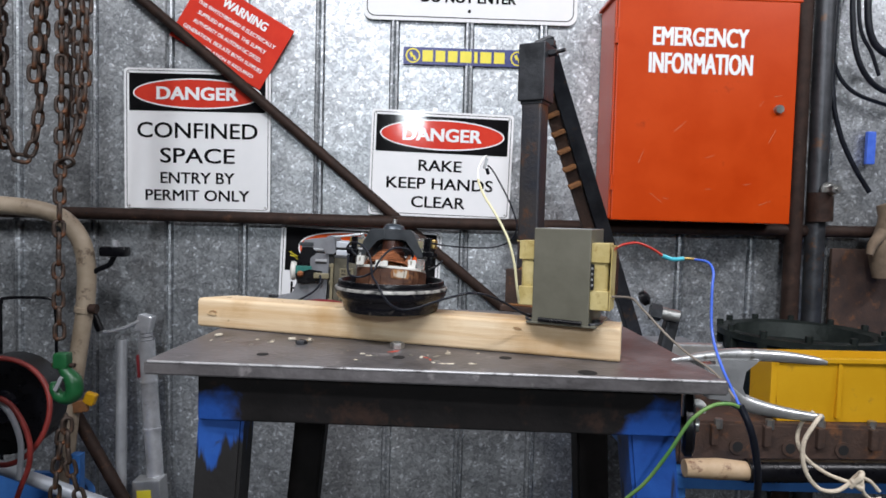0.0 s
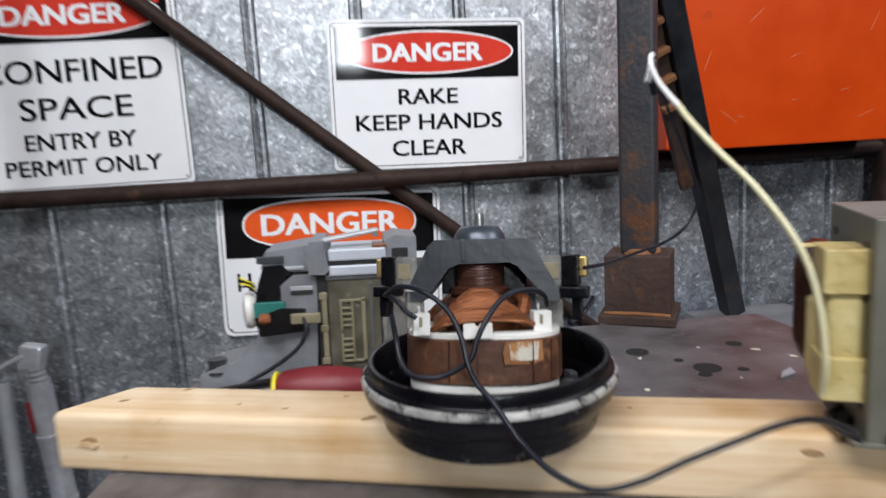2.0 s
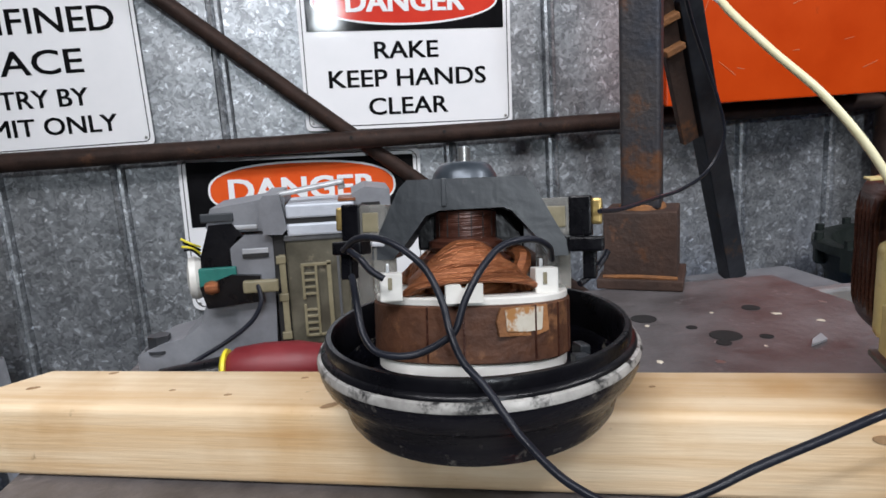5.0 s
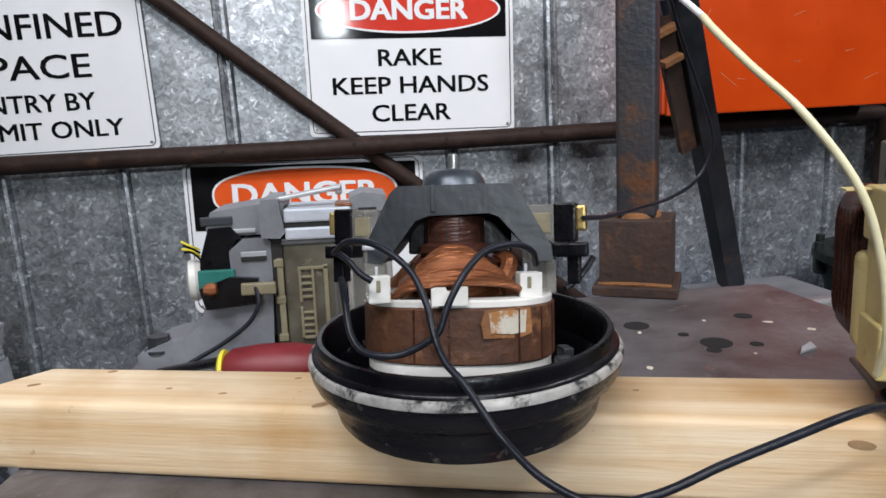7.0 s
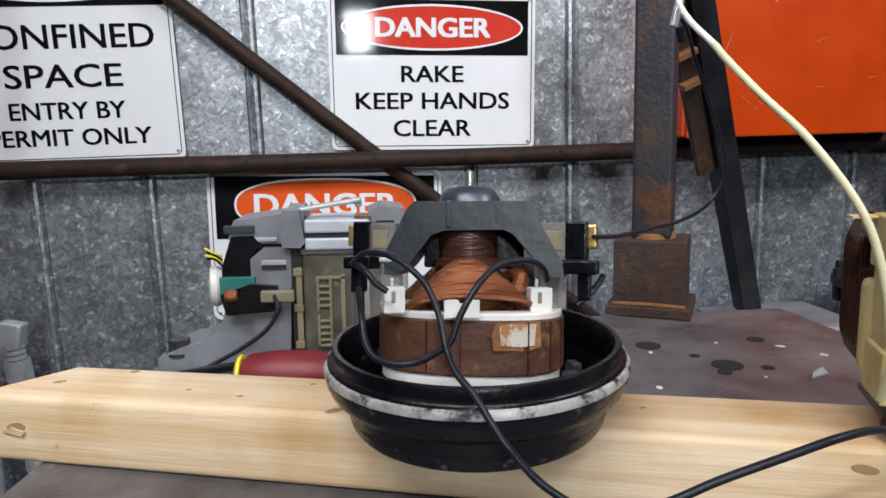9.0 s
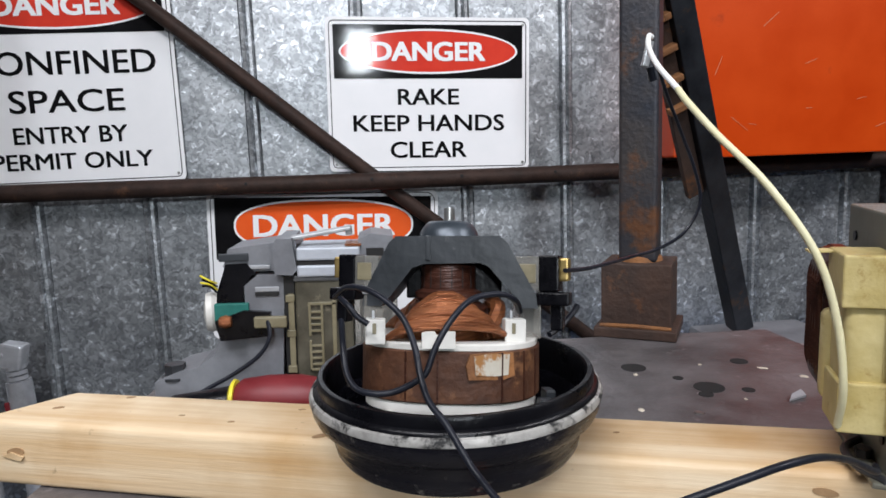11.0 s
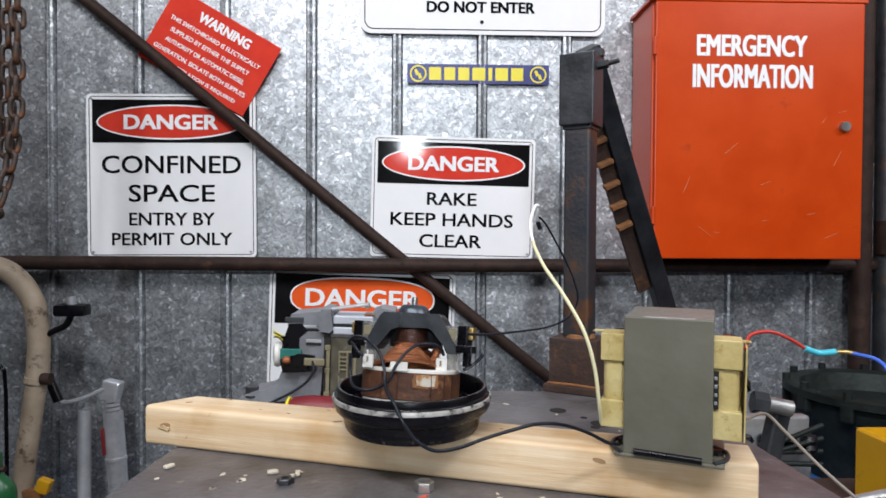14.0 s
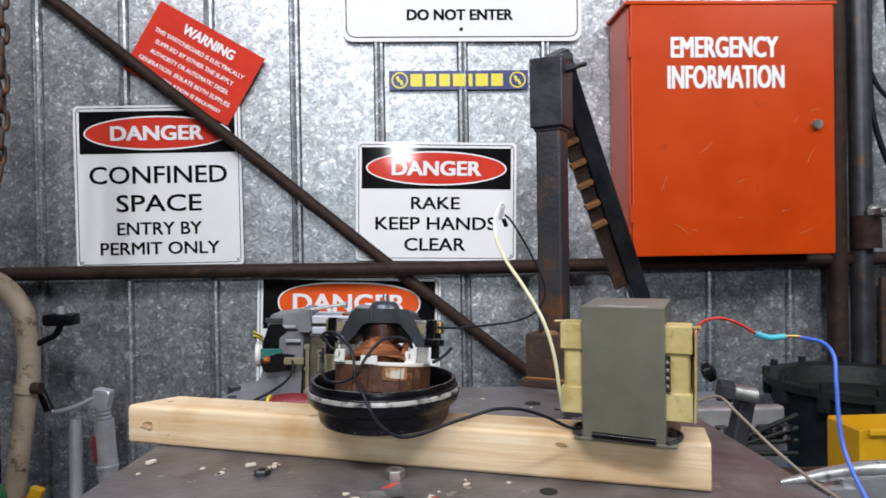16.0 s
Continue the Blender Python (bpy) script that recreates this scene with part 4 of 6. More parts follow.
part("clip_boot", rod((0.2090, 0.8088, 1.1630), (0.2112, 0.8105, 1.1570), 0.0019, n=10), CABLE, clip, "black clip boot", True)

# ---- microwave transformer ----
TM = Matrix.Translation((0.2465, 0.7000, BT)) @ Matrix.Rotation(radians(-25), 4, "Z")
tr = thing("transformer", (0.285, 0.735, BT), "olive grey microwave oven transformer standing on the timber", "transformer")
core = part("core", box((0, 0, 0.0025), (0.0540, 0.0670, 0.0920), 0.0009, TM), CORE, tr, "painted laminated iron core")
for k in range(8):
    part("lamination_line", box((0.0004, 0.0045 + 0.0078 * k, 0.0918), (0.0536, 0.0049 + 0.0078 * k, 0.09215), 0, TM), GREYT, core)
# Bright alloy strip along the front of the core's top.
part("top_edge_strip", box((0.0120, 0.0008, 0.0917), (0.0430, 0.0040, 0.0924), 0.0003, TM), CASTAL, core, "bright strip along the top edge of the core")
for y, z in ((0.010, 0.014), (0.010, 0.080), (0.056, 0.014), (0.056, 0.080)):
    part("rivet", rod((-0.0006, y, z), (0.0004, y, z), 0.0020, n=12, m=TM), BLKP, core, "", True)
part("base_plate", box((-0.0055, -0.0010, 0.0003), (0.0610, 0.0690, 0.0027), 0.0008, TM), CORE, tr, "dark steel foot plate")
part("weld_strip", rod((0.007, -0.0018, 0.0050), (0.048, -0.0018, 0.0042), 0.0022, n=10, m=TM), BLKP, tr, "black weld bead along the foot", True)
for x, d in ((-0.0030, -1), (0.0570, 1)):
    part("foot_bolt", rod((x, 0.020, 0.0026), (x, 0.020, 0.0060), 0.0030, n=6, m=TM), STEEL, tr)
    part("foot_lug", tube([TM @ Vector((x - 0.002 * d, -0.0005, 0.0032)), TM @ Vector((x + 0.005 * d, 0.010, 0.0036)), TM @ Vector((x + 0.005 * d, 0.024, 0.0036)), TM @ Vector((x - 0.002 * d, 0.034, 0.0034))], 0.0015, 8, 6), STEEL, tr, "dark bent foot lug", True)
for s, xa, xb in ((-1, -0.0157, 0.0005), (1, 0.0535, 0.0705)):
    for z0, z1 in ((0.0168, 0.0350), (0.0612, 0.0795)):
        part("insulation_paper", box((xa, 0.0050, z0), (xb, 0.0265, z1), 0.0010, TM, seg=3), PAPER, tr, "cream folded insulation paper")
    part("paper_edge", box((xa - 0.0055 if s < 0 else xb - 0.006, 0.020, 0.0785), (xa + 0.006 if s < 0 else xb + 0.003, 0.0268, 0.0793), 0.0002, TM @ pose(0, 0, 0, 0, 1.6 * s, 0)), PAPER, tr, "curled paper edge")
    part("coil", box((xa + (0.0015 if s < 0 else 0), 0.0070, 0.0300), (xb - (0 if s < 0 else 0.0015), 0.0290, 0.0665), 0.0045, TM, seg=4), PAPER, tr, "taped coil end", True)
    part("tape", box((xa - (0.0010 if s < 0 else 0), 0.0240, 0.0210), (xb + (0 if s < 0 else 0.0010), 0.0330, 0.0560), 0.0040, TM, seg=4), PAPER, tr, "yellowed tape round the coil", True)
    body = part("coil_body", box((xa - (0.0005 if s < 0 else 0), 0.0310, 0.0190), (xb + (0 if s < 0 else 0.0005), 0.0610, 0.0770), 0.0105, TM, seg=6), COIL, tr, "brown enamelled coil", True)
    for k in range(6):
        y = 0.0340 + 0.0042 * k
        xo = xa - 0.0002 if s < 0 else xb + 0.0002
        part("turn", tube([TM @ Vector((xo - 0.004 * s, y, 0.0210)), TM @ Vector((xo, y, 0.0300)), TM @ Vector((xo, y, 0.0480)), TM @ Vector((xo, y, 0.0660)), TM @ Vector((xo - 0.004 * s, y, 0.0750))], 0.0009, 6, 4), COIL, body, "", True)
# Flat dark plate stands in for the gap between the papers.
part("gap_core", box((0.0542, 0.0035, 0.0360), (0.0570, 0.0050, 0.0600), 0.0003, TM), HOLE, tr)
# Bright alloy bits put in as glints inside the gap.
for k in range(4):
    part("core_glint", box((0.0544, 0.0031, 0.0390 + 0.0052 * k), (0.0562, 0.0037, 0.0412 + 0.0052 * k), 0.0003, TM), CASTAL, tr)
part("paper_flap", box((0.0710, 0.0040, 0.0180), (0.0720, 0.0300, 0.0770), 0.0003, TM @ pose(0, 0, 0, 0, 0.8, 0)), PAPER, tr, "cream insulation flap")


def W(name, pts, r, material, label, parent):
    return part(name, tube(pts, r, 10, 8), material, parent, label, True)


W("lead", [TM @ Vector((-0.0150, 0.006, 0.0190)), (0.2320, 0.7055, 1.0425), (0.2288, 0.7055, 1.0650), (0.2222, 0.7085, 1.0885), (0.2108, 0.7190, 1.1115), (0.2012, 0.7335, 1.1285), (0.1965, 0.7470, 1.1415), (0.1955, 0.7530, 1.1470)], 0.0013, WYEL, "cream insulated lead", tr)
W("lead_tip", [(0.1955, 0.7530, 1.1470), (0.1968, 0.7740, 1.1588), (0.2018, 0.7940, 1.1693), (0.2062, 0.8040, 1.1758), (0.2088, 0.8068, 1.1760)], 0.0012, WWHITE, "white bared lead end", tr)
W("red_lead", [TM @ Vector((0.072, 0.012, 0.0735)), (0.336, 0.712, 1.085), (0.351, 0.716, 1.087), (0.366, 0.718, 1.082), (0.379, 0.720, 1.0745)], 0.0012, WRED, "red lead", tr)
W("crimp", [(0.378, 0.720, 1.075), (0.389, 0.721, 1.0715), (0.400, 0.720, 1.0725)], 0.0022, WTEAL, "translucent teal crimp connector", tr)
W("brass_tag", [(0.399, 0.720, 1.0725), (0.406, 0.718, 1.0728), (0.411, 0.714, 1.072)], 0.0014, BRASS, "brass tag", tr)
bw = thing("blue_wire", (0.408, 0.672, 0.96), "blue insulated wire hanging to the black cable", "wire")
W("wire", [(0.409, 0.715, 1.0722), (0.4155, 0.700, 1.0705), (0.4165, 0.690, 1.062), (0.4125, 0.682, 1.045), (0.4095, 0.672, 1.010), (0.4080, 0.650, 0.985), (0.4080, 0.612, 0.957)], 0.0013, WBLUE, "", bw)
gw = thing("grey_wire", (0.37, 0.70, 1.0), "grey-brown lead running from the transformer over the bench edge", "wire")
W("wire", [TM @ Vector((0.0725, 0.012, 0.030)), (0.345, 0.708, 1.033), (0.356, 0.702, 1.022), (0.372, 0.688, 1.003), (0.386, 0.668, 0.988), (0.400, 0.638, 0.976), (0.4095, 0.611, 0.955)], 0.0011, WBRN, "", gw)
bc = thing("black_cable", (0.42, 0.60, 0.9), "thick black mains cable hanging beside the bench leg", "cable")
W("sheath", [(0.4085, 0.611, 0.957), (0.4165, 0.606, 0.936), (0.4260, 0.612, 0.905), (0.4370, 0.630, 0.872), (0.4440, 0.65, 0.84), (0.45, 0.68, 0.7), (0.44, 0.7, 0.4), (0.40, 0.66, 0.02)], 0.0030, CABLE, "", bc)
ew = thing("earth_wire", (0.36, 0.62, 0.9), "green and yellow earth wire looping below the bench", "wire")
W("wire", [(0.4085, 0.611, 0.955), (0.397, 0.606, 0.9595), (0.380, 0.602, 0.9585), (0.364, 0.604, 0.945), (0.350, 0.612, 0.915), (0.336, 0.625, 0.884), (0.318, 0.64, 0.854), (0.30, 0.65, 0.80)], 0.0016, WGRN, "", ew)

cw = thing("castor_wheel", (0.388, 0.668, 0.90), "black rubber wheel hanging beside the bench leg", "wheel")
CW = pose(0.388, 0.664, 0.924, 0, 0, -20) @ pose(0, 0, 0, 0, 90, 0)
tyre = part("tyre", lathe([(0.012, -0.0045), (0.0255, -0.0050), (0.0295, -0.0028), (0.0295, 0.0028), (0.0255, 0.0050), (0.012, 0.0045)], None, 32, m=CW), BLKP, cw, "black rubber tyre", True)
part("axle", rod((0, 0, -0.020), (0, 0, 0.009), 0.0065, n=14, m=CW), NUT, cw, "steel axle", True)
part("rag", tube([(0.384, 0.655, 0.9425), (0.390, 0.652, 0.9465), (0.396, 0.653, 0.943), (0.398, 0.655, 0.937)], 0.003, 8, 5, radii=[0.002, 0.0042, 0.0035, 0.0015]), WWHITE, cw, "white rag tuft", True)

# ---- steel stand with toothed brace ----
stand = thing("steel_stand", (0.295, 1.03, TOP), "rusty steel post with a square head and toothed diagonal strut", "stand")
PM = pose(0.2965, 1.024, TOP, 0, 0, -31)
plate = part("foot_plate", box((-0.0325, -0.0310, 0.0003), (0.0325, 0.0310, 0.0085), 0.0012, PM), RUSTY, stand, "rusty foot plate")
socket = part("socket", box((-0.0275, -0.0250, 0.0083), (0.0275, 0.0250, 0.0610), 0.0012, PM), RUSTY, stand, "rusty square socket")
part("weld", lathe([(0.0185, 0), (0.0175, 0.0035), (0.0140, 0.0055)], None, 20, m=PM @ pose(0, 0, 0.0608)), RUSTO, stand)
part("weld", tube([PM @ Vector((-0.028, -0.0262, 0.0092)), PM @ Vector((0.0, -0.0266, 0.0100)), PM @ Vector((0.028, -0.0262, 0.0092))], 0.0018, 8, 6), RUSTO, stand, "", True)
part("post", box((-0.0152, -0.0152, 0.0610), (0.0152, 0.0152, 0.330), 0.0035, PM, seg=4), POSTM, stand, "blue and rust mottled steel tube", True)
part("head", box((-0.0200, -0.0200, 0.303), (0.0200, 0.0200, 0.384), 0.0015, PM), STEEL, stand, "dark square steel head")
part("head_lip", box((-0.0165, -0.0165, 0.2985), (0.0165, 0.0165, 0.3035), 0.0012, PM), STEEL, stand)
part("bolt", rod((0.0200, -0.004, 0.370), (0.0320, -0.004, 0.371), 0.0050, n=6, m=PM), STEEL, stand)
part("bolt_shank", rod((0.0315, -0.004, 0.371), (0.0440, -0.004, 0.373), 0.0028, n=10, m=PM), STEEL, stand, "", True)
part("head_lug", prism([(-0.006, 0.385), (0.0215, 0.385), (0.0215, 0.393), (0.012, 0.396)], 0.009, 0.018, PM), STEEL, stand)
A, B = Vector((0.300, 1.062, 1.360)), Vector((0.522, 1.276, 0.889))
d = (B - A).normalized()
side = Vector((0, -1, 0)).cross(d).normalized()
front = d.cross(side).normalized()
if front.y > 0:
    front = -front
if side.x < 0:
    side = -side
SM = Matrix((( side.x, front.x, d.x, A.x), (side.y, front.y, d.y, A.y), (side.z, front.z, d.z, A.z), (0, 0, 0, 1)))
ln = (B - A).length
strut = part("strut", box((0.006, -0.012, -0.012), (0.0300, 0.012, ln), 0.0015, SM), STRUT, stand, "dark flat steel strut")
part("rack", box((-0.013, -0.004, 0.03), (0.0055, 0.004, ln * 0.60), 0.001, SM), RUSTY, strut, "rusty toothed rack")
for k in range(6):
    part("tooth", box((-0.0165, 0.002, 0.065 + 0.0315 * k), (0.0045, 0.0125, 0.0715 + 0.0315 * k), 0.0012, SM), RUSTO, strut, "rusty tooth")

# ---- stripped grey tool and red handle behind the timber ----
GT = Matrix.Translation((0, 0, 0))
tool = thing("stripped_tool", (0.0, 0.935, TOP), "opened grey power tool body with wires and a clear dirty box", "power tool")
TL = Matrix.Translation((0.02, 0.91, TOP)) @ Matrix.Rotation(radians(1.5), 4, "Y") @ Matrix.Translation((-0.02, -0.91, -TOP))
part("foot", prism([(-0.064, 0.9755), (-0.064, 0.990), (-0.052, 0.9955), (-0.038, 0.9985), (-0.027, 1.0060), (-0.021, 1.024), (-0.002, 1.024), (0.012, 1.000), (0.012, 0.9755)], 0.915, 0.955, TL), GREYM, tool, "grey moulded foot")
part("bolt", rod((-0.053, 0.922, 0.9920), (-0.053, 0.922, 1.0000), 0.0065, n=6, m=TL), STEEL, tool, "greasy hexagon bolt")
part("washer", rod((-0.053, 0.922, 0.9905), (-0.053, 0.922, 0.9922), 0.0085, n=18, m=TL), STEEL, tool, "", True)
part("gear_case", prism([(-0.006, 0.985), (-0.006, 1.050), (-0.001, 1.057), (0.016, 1.057), (0.0185, 1.053), (0.0150, 0.985)], 0.912, 0.955, TL), GREYM, tool, "grey gear case")
part("vent_slot", box((0.0005, 0.9112, 1.0465), (0.0150, 0.9124, 1.0495), 0.0004, TL), GREYT, tool)
part("vent_slot", box((0.0005, 0.9110, 1.0440), (0.0150, 0.9122, 1.0463), 0.0003, TL), HOLE, tool)
part("black_cover", prism([(-0.024, 1.024), (-0.0225, 1.046), (-0.0165, 1.064), (-0.004, 1.0645), (0.002, 1.057), (-0.0065, 1.050), (-0.0065, 1.020)], 0.912, 0.950, TL), BLKP, tool, "black broken cover")
part("top_rail", prism([(-0.0185, 1.0620), (-0.0150, 1.0730), (0.0120, 1.0765), (0.0260, 1.0775), (0.0260, 1.0590), (-0.0040, 1.0590)], 0.914, 0.958, TL), GREYM, tool, "grey moulded rail")
part("rail_slot", box((-0.0115, 0.9128, 1.0655), (0.0065, 0.9145, 1.0705), 0.0008, TL @ pose(0, 0, 0, 0, -0.5, 0)), BRKT, tool)
part("rail_edge", box((-0.0170, 0.9122, 1.0605), (0.0100, 0.9145, 1.0630), 0.0006, TL), GREYT, tool, "pale worn edge")
part("lug", prism([(0.0135, 1.0575), (0.0125, 1.0745), (0.0150, 1.0795), (0.0240, 1.0795), (0.0268, 1.0600), (0.0240, 1.0570)], 0.907, 0.956, TL), GREYM, tool, "grey clip")
part("clear_rail", box((0.0265, 0.9090, 1.0655), (0.0650, 0.950, 1.0735), 0.0012, TL), LWHITE, tool, "pale clear plastic rail")
part("clear_rail", box((0.0265, 0.9085, 1.0555), (0.0640, 0.950, 1.0625), 0.0012, TL), LWHITE, tool, "pale clear plastic rail")
part("rail_gap", box((0.0262, 0.9100, 1.0622), (0.0635, 0.948, 1.0660), 0.0002, TL), HOLE, tool)
part("copper_strip", box((0.0560, 0.9100, 1.0738), (0.0660, 0.930, 1.0752), 0.0004, TL), COPPER, tool)
part("end_bracket", prism([(0.0640, 1.0560), (0.0640, 1.0775), (0.0720, 1.0810), (0.0860, 1.0790), (0.0860, 1.0560)], 0.914, 0.955, TL), GREYM, tool, "grey moulded bracket")
part("end_slot", box((0.0690, 0.9130, 1.0660), (0.0800, 0.9145, 1.0720), 0.0006, TL), HOLE, tool)
part("lever", box((0, -0.006, -0.0013), (0.038, 0.006, 0.0013), 0.0008, TL @ pose(0.0225, 0.92, 1.0785, 0, -9, 0)), CASTAL, tool, "bare metal lever")
part("lever_end", box((0.034, -0.005, -0.004), (0.038, 0.005, 0.0015), 0.0008, TL @ pose(0.0225, 0.92, 1.0785, 0, -9, 0)), CASTAL, tool)
clear = part("clear_box", box((0.0245, 0.9105, 0.990), (0.0600, 0.950, 1.0555), 0.0015, TL), CLEAR, tool, "dirty clear plastic box")
part("box_top", box((0.0240, 0.9095, 1.0525), (0.0605, 0.951, 1.0562), 0.0008, TL), GREYP, clear, "pale lid edge")
for z in (0.9990, 1.0030, 1.0070, 1.0110, 1.0205, 1.0245, 1.0285, 1.0325):
    part("slat", box((0.0335, 0.9088, z), (0.0405, 0.9108, z + 0.0013), 0.0002, TL), AGED, clear)
for x0, z0, x1, z1 in ((0.0325, 0.9955, 0.0340, 1.0150), (0.0400, 0.9955, 0.0415, 1.0380), (0.0325, 1.0180, 0.0340, 1.0380), (0.0470, 0.9955, 0.0495, 1.0400), (0.0325, 1.0375, 0.0495, 1.0392), (0.0325, 0.9955, 0.0495, 0.9970)):
    part("inner_frame", box((x0, 0.9086, z0), (x1, 0.9108, z1), 0.0003, TL), AGED, clear, "yellowed inner frame")
part("box_seam", box((0.0530, 0.9090, 0.993), (0.0545, 0.9108, 1.0500), 0.0002, TL), GREYP, clear)
part("seam", box((0.0178, 0.9108, 0.985), (0.0244, 0.950, 1.057), 0.0006, TL), HOLE, tool)
part("brass_strip", box((0.0205, 0.9085, 0.9960), (0.0240, 0.9112, 1.0450), 0.0005, TL), AGED, tool, "yellowed plastic strip")
for z in (0.9950, 1.0180, 1.0400):
    part("strip_lug", box((0.0190, 0.9080, z), (0.0245, 0.9110, z + 0.0045), 0.0006, TL), AGED, tool)
part("end_box", box((0.0605, 0.914, 0.992), (0.088, 0.955, 1.056), 0.002, TL), CLEARP, tool, "grey clear plastic end")
part("end_core", box((0.0640, 0.920, 0.994), (0.085, 0.950, 1.050), 0.002, TL), GREYP, tool)
part("green_board", box((-0.0240, 0.909, 1.0290), (-0.0035, 0.9125, 1.0400), 0.0006, TL), TEAL, tool, "green circuit board")
part("black_pocket", prism([(-0.0235, 1.0300), (-0.0205, 1.0175), (0.0085, 1.0195), (0.0100, 1.0345), (-0.0060, 1.0360)], 0.9065, 0.9100, TL), BLKP, tool)
part("switch", box((-0.0105, 0.9030, 1.0255), (0.0090, 0.9070, 1.0325), 0.0010, TL @ pose(0, 0, 0, 0, 0.6, 0)), AGED, tool, "yellowed switch block")
part("coil", lathe([(0.0030, -0.0035), (0.0042, 0), (0.0030, 0.0035)], None, 16, m=TL @ pose(-0.0165, 0.9045, 1.0300, 0, 90, 0)), COPPER, tool, "small copper coil", True)
part("white_knob", lathe([(0.004, -0.0050), (0.0118, -0.0035), (0.0128, 0), (0.0112, 0.0035), (0.004, 0.0045)], None, 28, m=TL @ pose(-0.0290, 0.925, 1.0320, 0, 90, 12)), NYLON, tool, "white plastic knob", True)
for k in range(4):
    part("wire_stub", tube([TL @ Vector(q) for q in ((-0.024, 0.920, 1.045 + 0.002 * k), (-0.0275, 0.916, 1.050 + 0.0012 * k), (-0.0315 - 0.001 * (k % 2), 0.914, 1.0505 + 0.0022 * k))], 0.0007, 6, 4), SYELLOW if k % 2 else BLKP, tool, "cut wire stub", True)
part("lead", tube([TL @ Vector(q) for q in ((0.0085, 0.904, 1.0300), (0.0100, 0.899, 1.0210), (0.0040, 0.896, 1.0110), (-0.0100, 0.895, 1.0010), (-0.0270, 0.894, 0.9920), (-0.0430, 0.893, 0.9830))], 0.0013, 8, 8), CABLE, tool, "black lead", True)

rh = thing("screwdriver", (0.0, 0.885, TOP), "tool with a dark red rubber handle lying behind the timber", "hand tool")
part("handle", lathe([(0.0095, 0), (0.0125, 0.004), (0.0140, 0.02), (0.0135, 0.038), (0.010, 0.054), (0.0055, 0.060)], None, 24, m=pose(-0.0075, 0.885, TOP + 0.0142, 0, 90, -4)), REDH, rh, "dark red rubber grip", True)
part("collar", lathe([(0.0105, -0.0015), (0.0125, 0), (0.0120, 0.0016)], None, 24, m=pose(-0.0090, 0.885, TOP + 0.0142, 0, 90, -4)), SYELLOW, rh, "yellow ring", True)
part("shank", rod((-0.044, 0.887, TOP + 0.0105), (-0.0095, 0.885, TOP + 0.0125), 0.0085, 0.0105, 16), BLKP, rh, "black collar", True)

# ---- loose bits on the bench ----
for x, y, r, h in ((0.117, 0.731, 0.0072, 0.0065), (0.018, 0.745, 0.0062, 0.004)):
    nut = thing("hex_nut", (x, y, TOP), "zinc hexagon nut lying on the bench", "nut", "nuts on the bench")
    part("body", lathe([(r, 0.0003), (r, h - 0.0006), (r * 0.9, h), (r * 0.5, h), (r * 0.5, h * 0.3)], (x, y, TOP), 6), NUT if r > 0.007 else STEEL, nut)
R = random.Random(11)
for k in range(46):
    zone = k % 4
    x, y = ((R.uniform(0.075, 0.20), R.uniform(0.665, 0.727)) if zone < 2 else (R.uniform(-0.08, 0.03), R.uniform(0.735, 0.768)) if zone == 2 else (R.uniform(0.2, 0.40), R.uniform(0.84, 0.97)))
    s = R.uniform(0.0012, 0.0035)
    red = k in (5, 9, 17)
    out = [(s * (2.2 if red else 1) * R.uniform(0.7, 1.6) * math.cos(a), s * R.uniform(0.6, 1.0) * math.sin(a)) for a in (0.2, 1.3, 2.4, 3.6, 5.0)]
    m = pose(x, y, TOP + 0.0003) @ Matrix.Rotation(R.uniform(0, 6.2), 4, "Z") @ Matrix.Rotation(radians(90), 4, "X")
    tagged(part("chip", prism(out, -0.0012 - s * 0.2, 0.0, m), CHIPR if red else (CHIPW if k % 3 else NUT)), "red plastic chip on the bench" if red else "small pale wood or metal chip on the bench", "debris", "chips on the bench")
for x, y in ((0.005, 0.763), (0.024, 0.760), (-0.076, 0.776), (0.021, 0.752)):
    tagged(part("wood_crumb", box((-0.004, -0.002, 0.0003), (0.004, 0.002, 0.003), 0.001, pose(x, y, TOP, 0, 0, 40 * x * 100)), CHIPW), "pale splinter of pine on the bench", "debris", "splinters on the bench")
tagged(part("metal_offcut", prism([(-0.009, 0), (0.006, 0.0), (0.009, 0.006), (-0.002, 0.004)], -0.0015, 0, pose(0.325, 0.857, TOP + 0.0003, -78, 0, 20)), GREYT), "bent grey metal offcut on the bench", "debris")

# ---- chrome horn clamped to the bench ----
horn = thing("chrome_cleat", (0.44, 0.70, 0.95), "scuffed chrome horn-shaped cleat fixed to the bench side", "cleat")
part("upper_horn", tube([(0.384, 0.700, 0.9745), (0.410, 0.700, 0.9780), (0.445, 0.700, 0.9815), (0.490, 0.700, 0.9805), (0.525, 0.700, 0.9770), (0.537, 0.700, 0.9750)], 0.005, 12, 6, radii=[0.0015, 0.0045, 0.0062, 0.0058, 0.0042, 0.002]), HORNM, horn, "", True)
part("lower_horn", tube([(0.438, 0.700, 0.945), (0.455, 0.700, 0.935), (0.485, 0.700, 0.927), (0.515, 0.700, 0.9225), (0.536, 0.700, 0.9205)], 0.005, 12, 6, radii=[0.010, 0.0085, 0.0065, 0.005, 0.0035]), HORNM, horn, "", True)
part("web", prism([(0.425, 0.977), (0.468, 0.977), (0.455, 0.966), (0.4525, 0.950), (0.458, 0.938), (0.440, 0.936), (0.428, 0.945)], 0.694, 0.706), CASTAL, horn, "cast web")
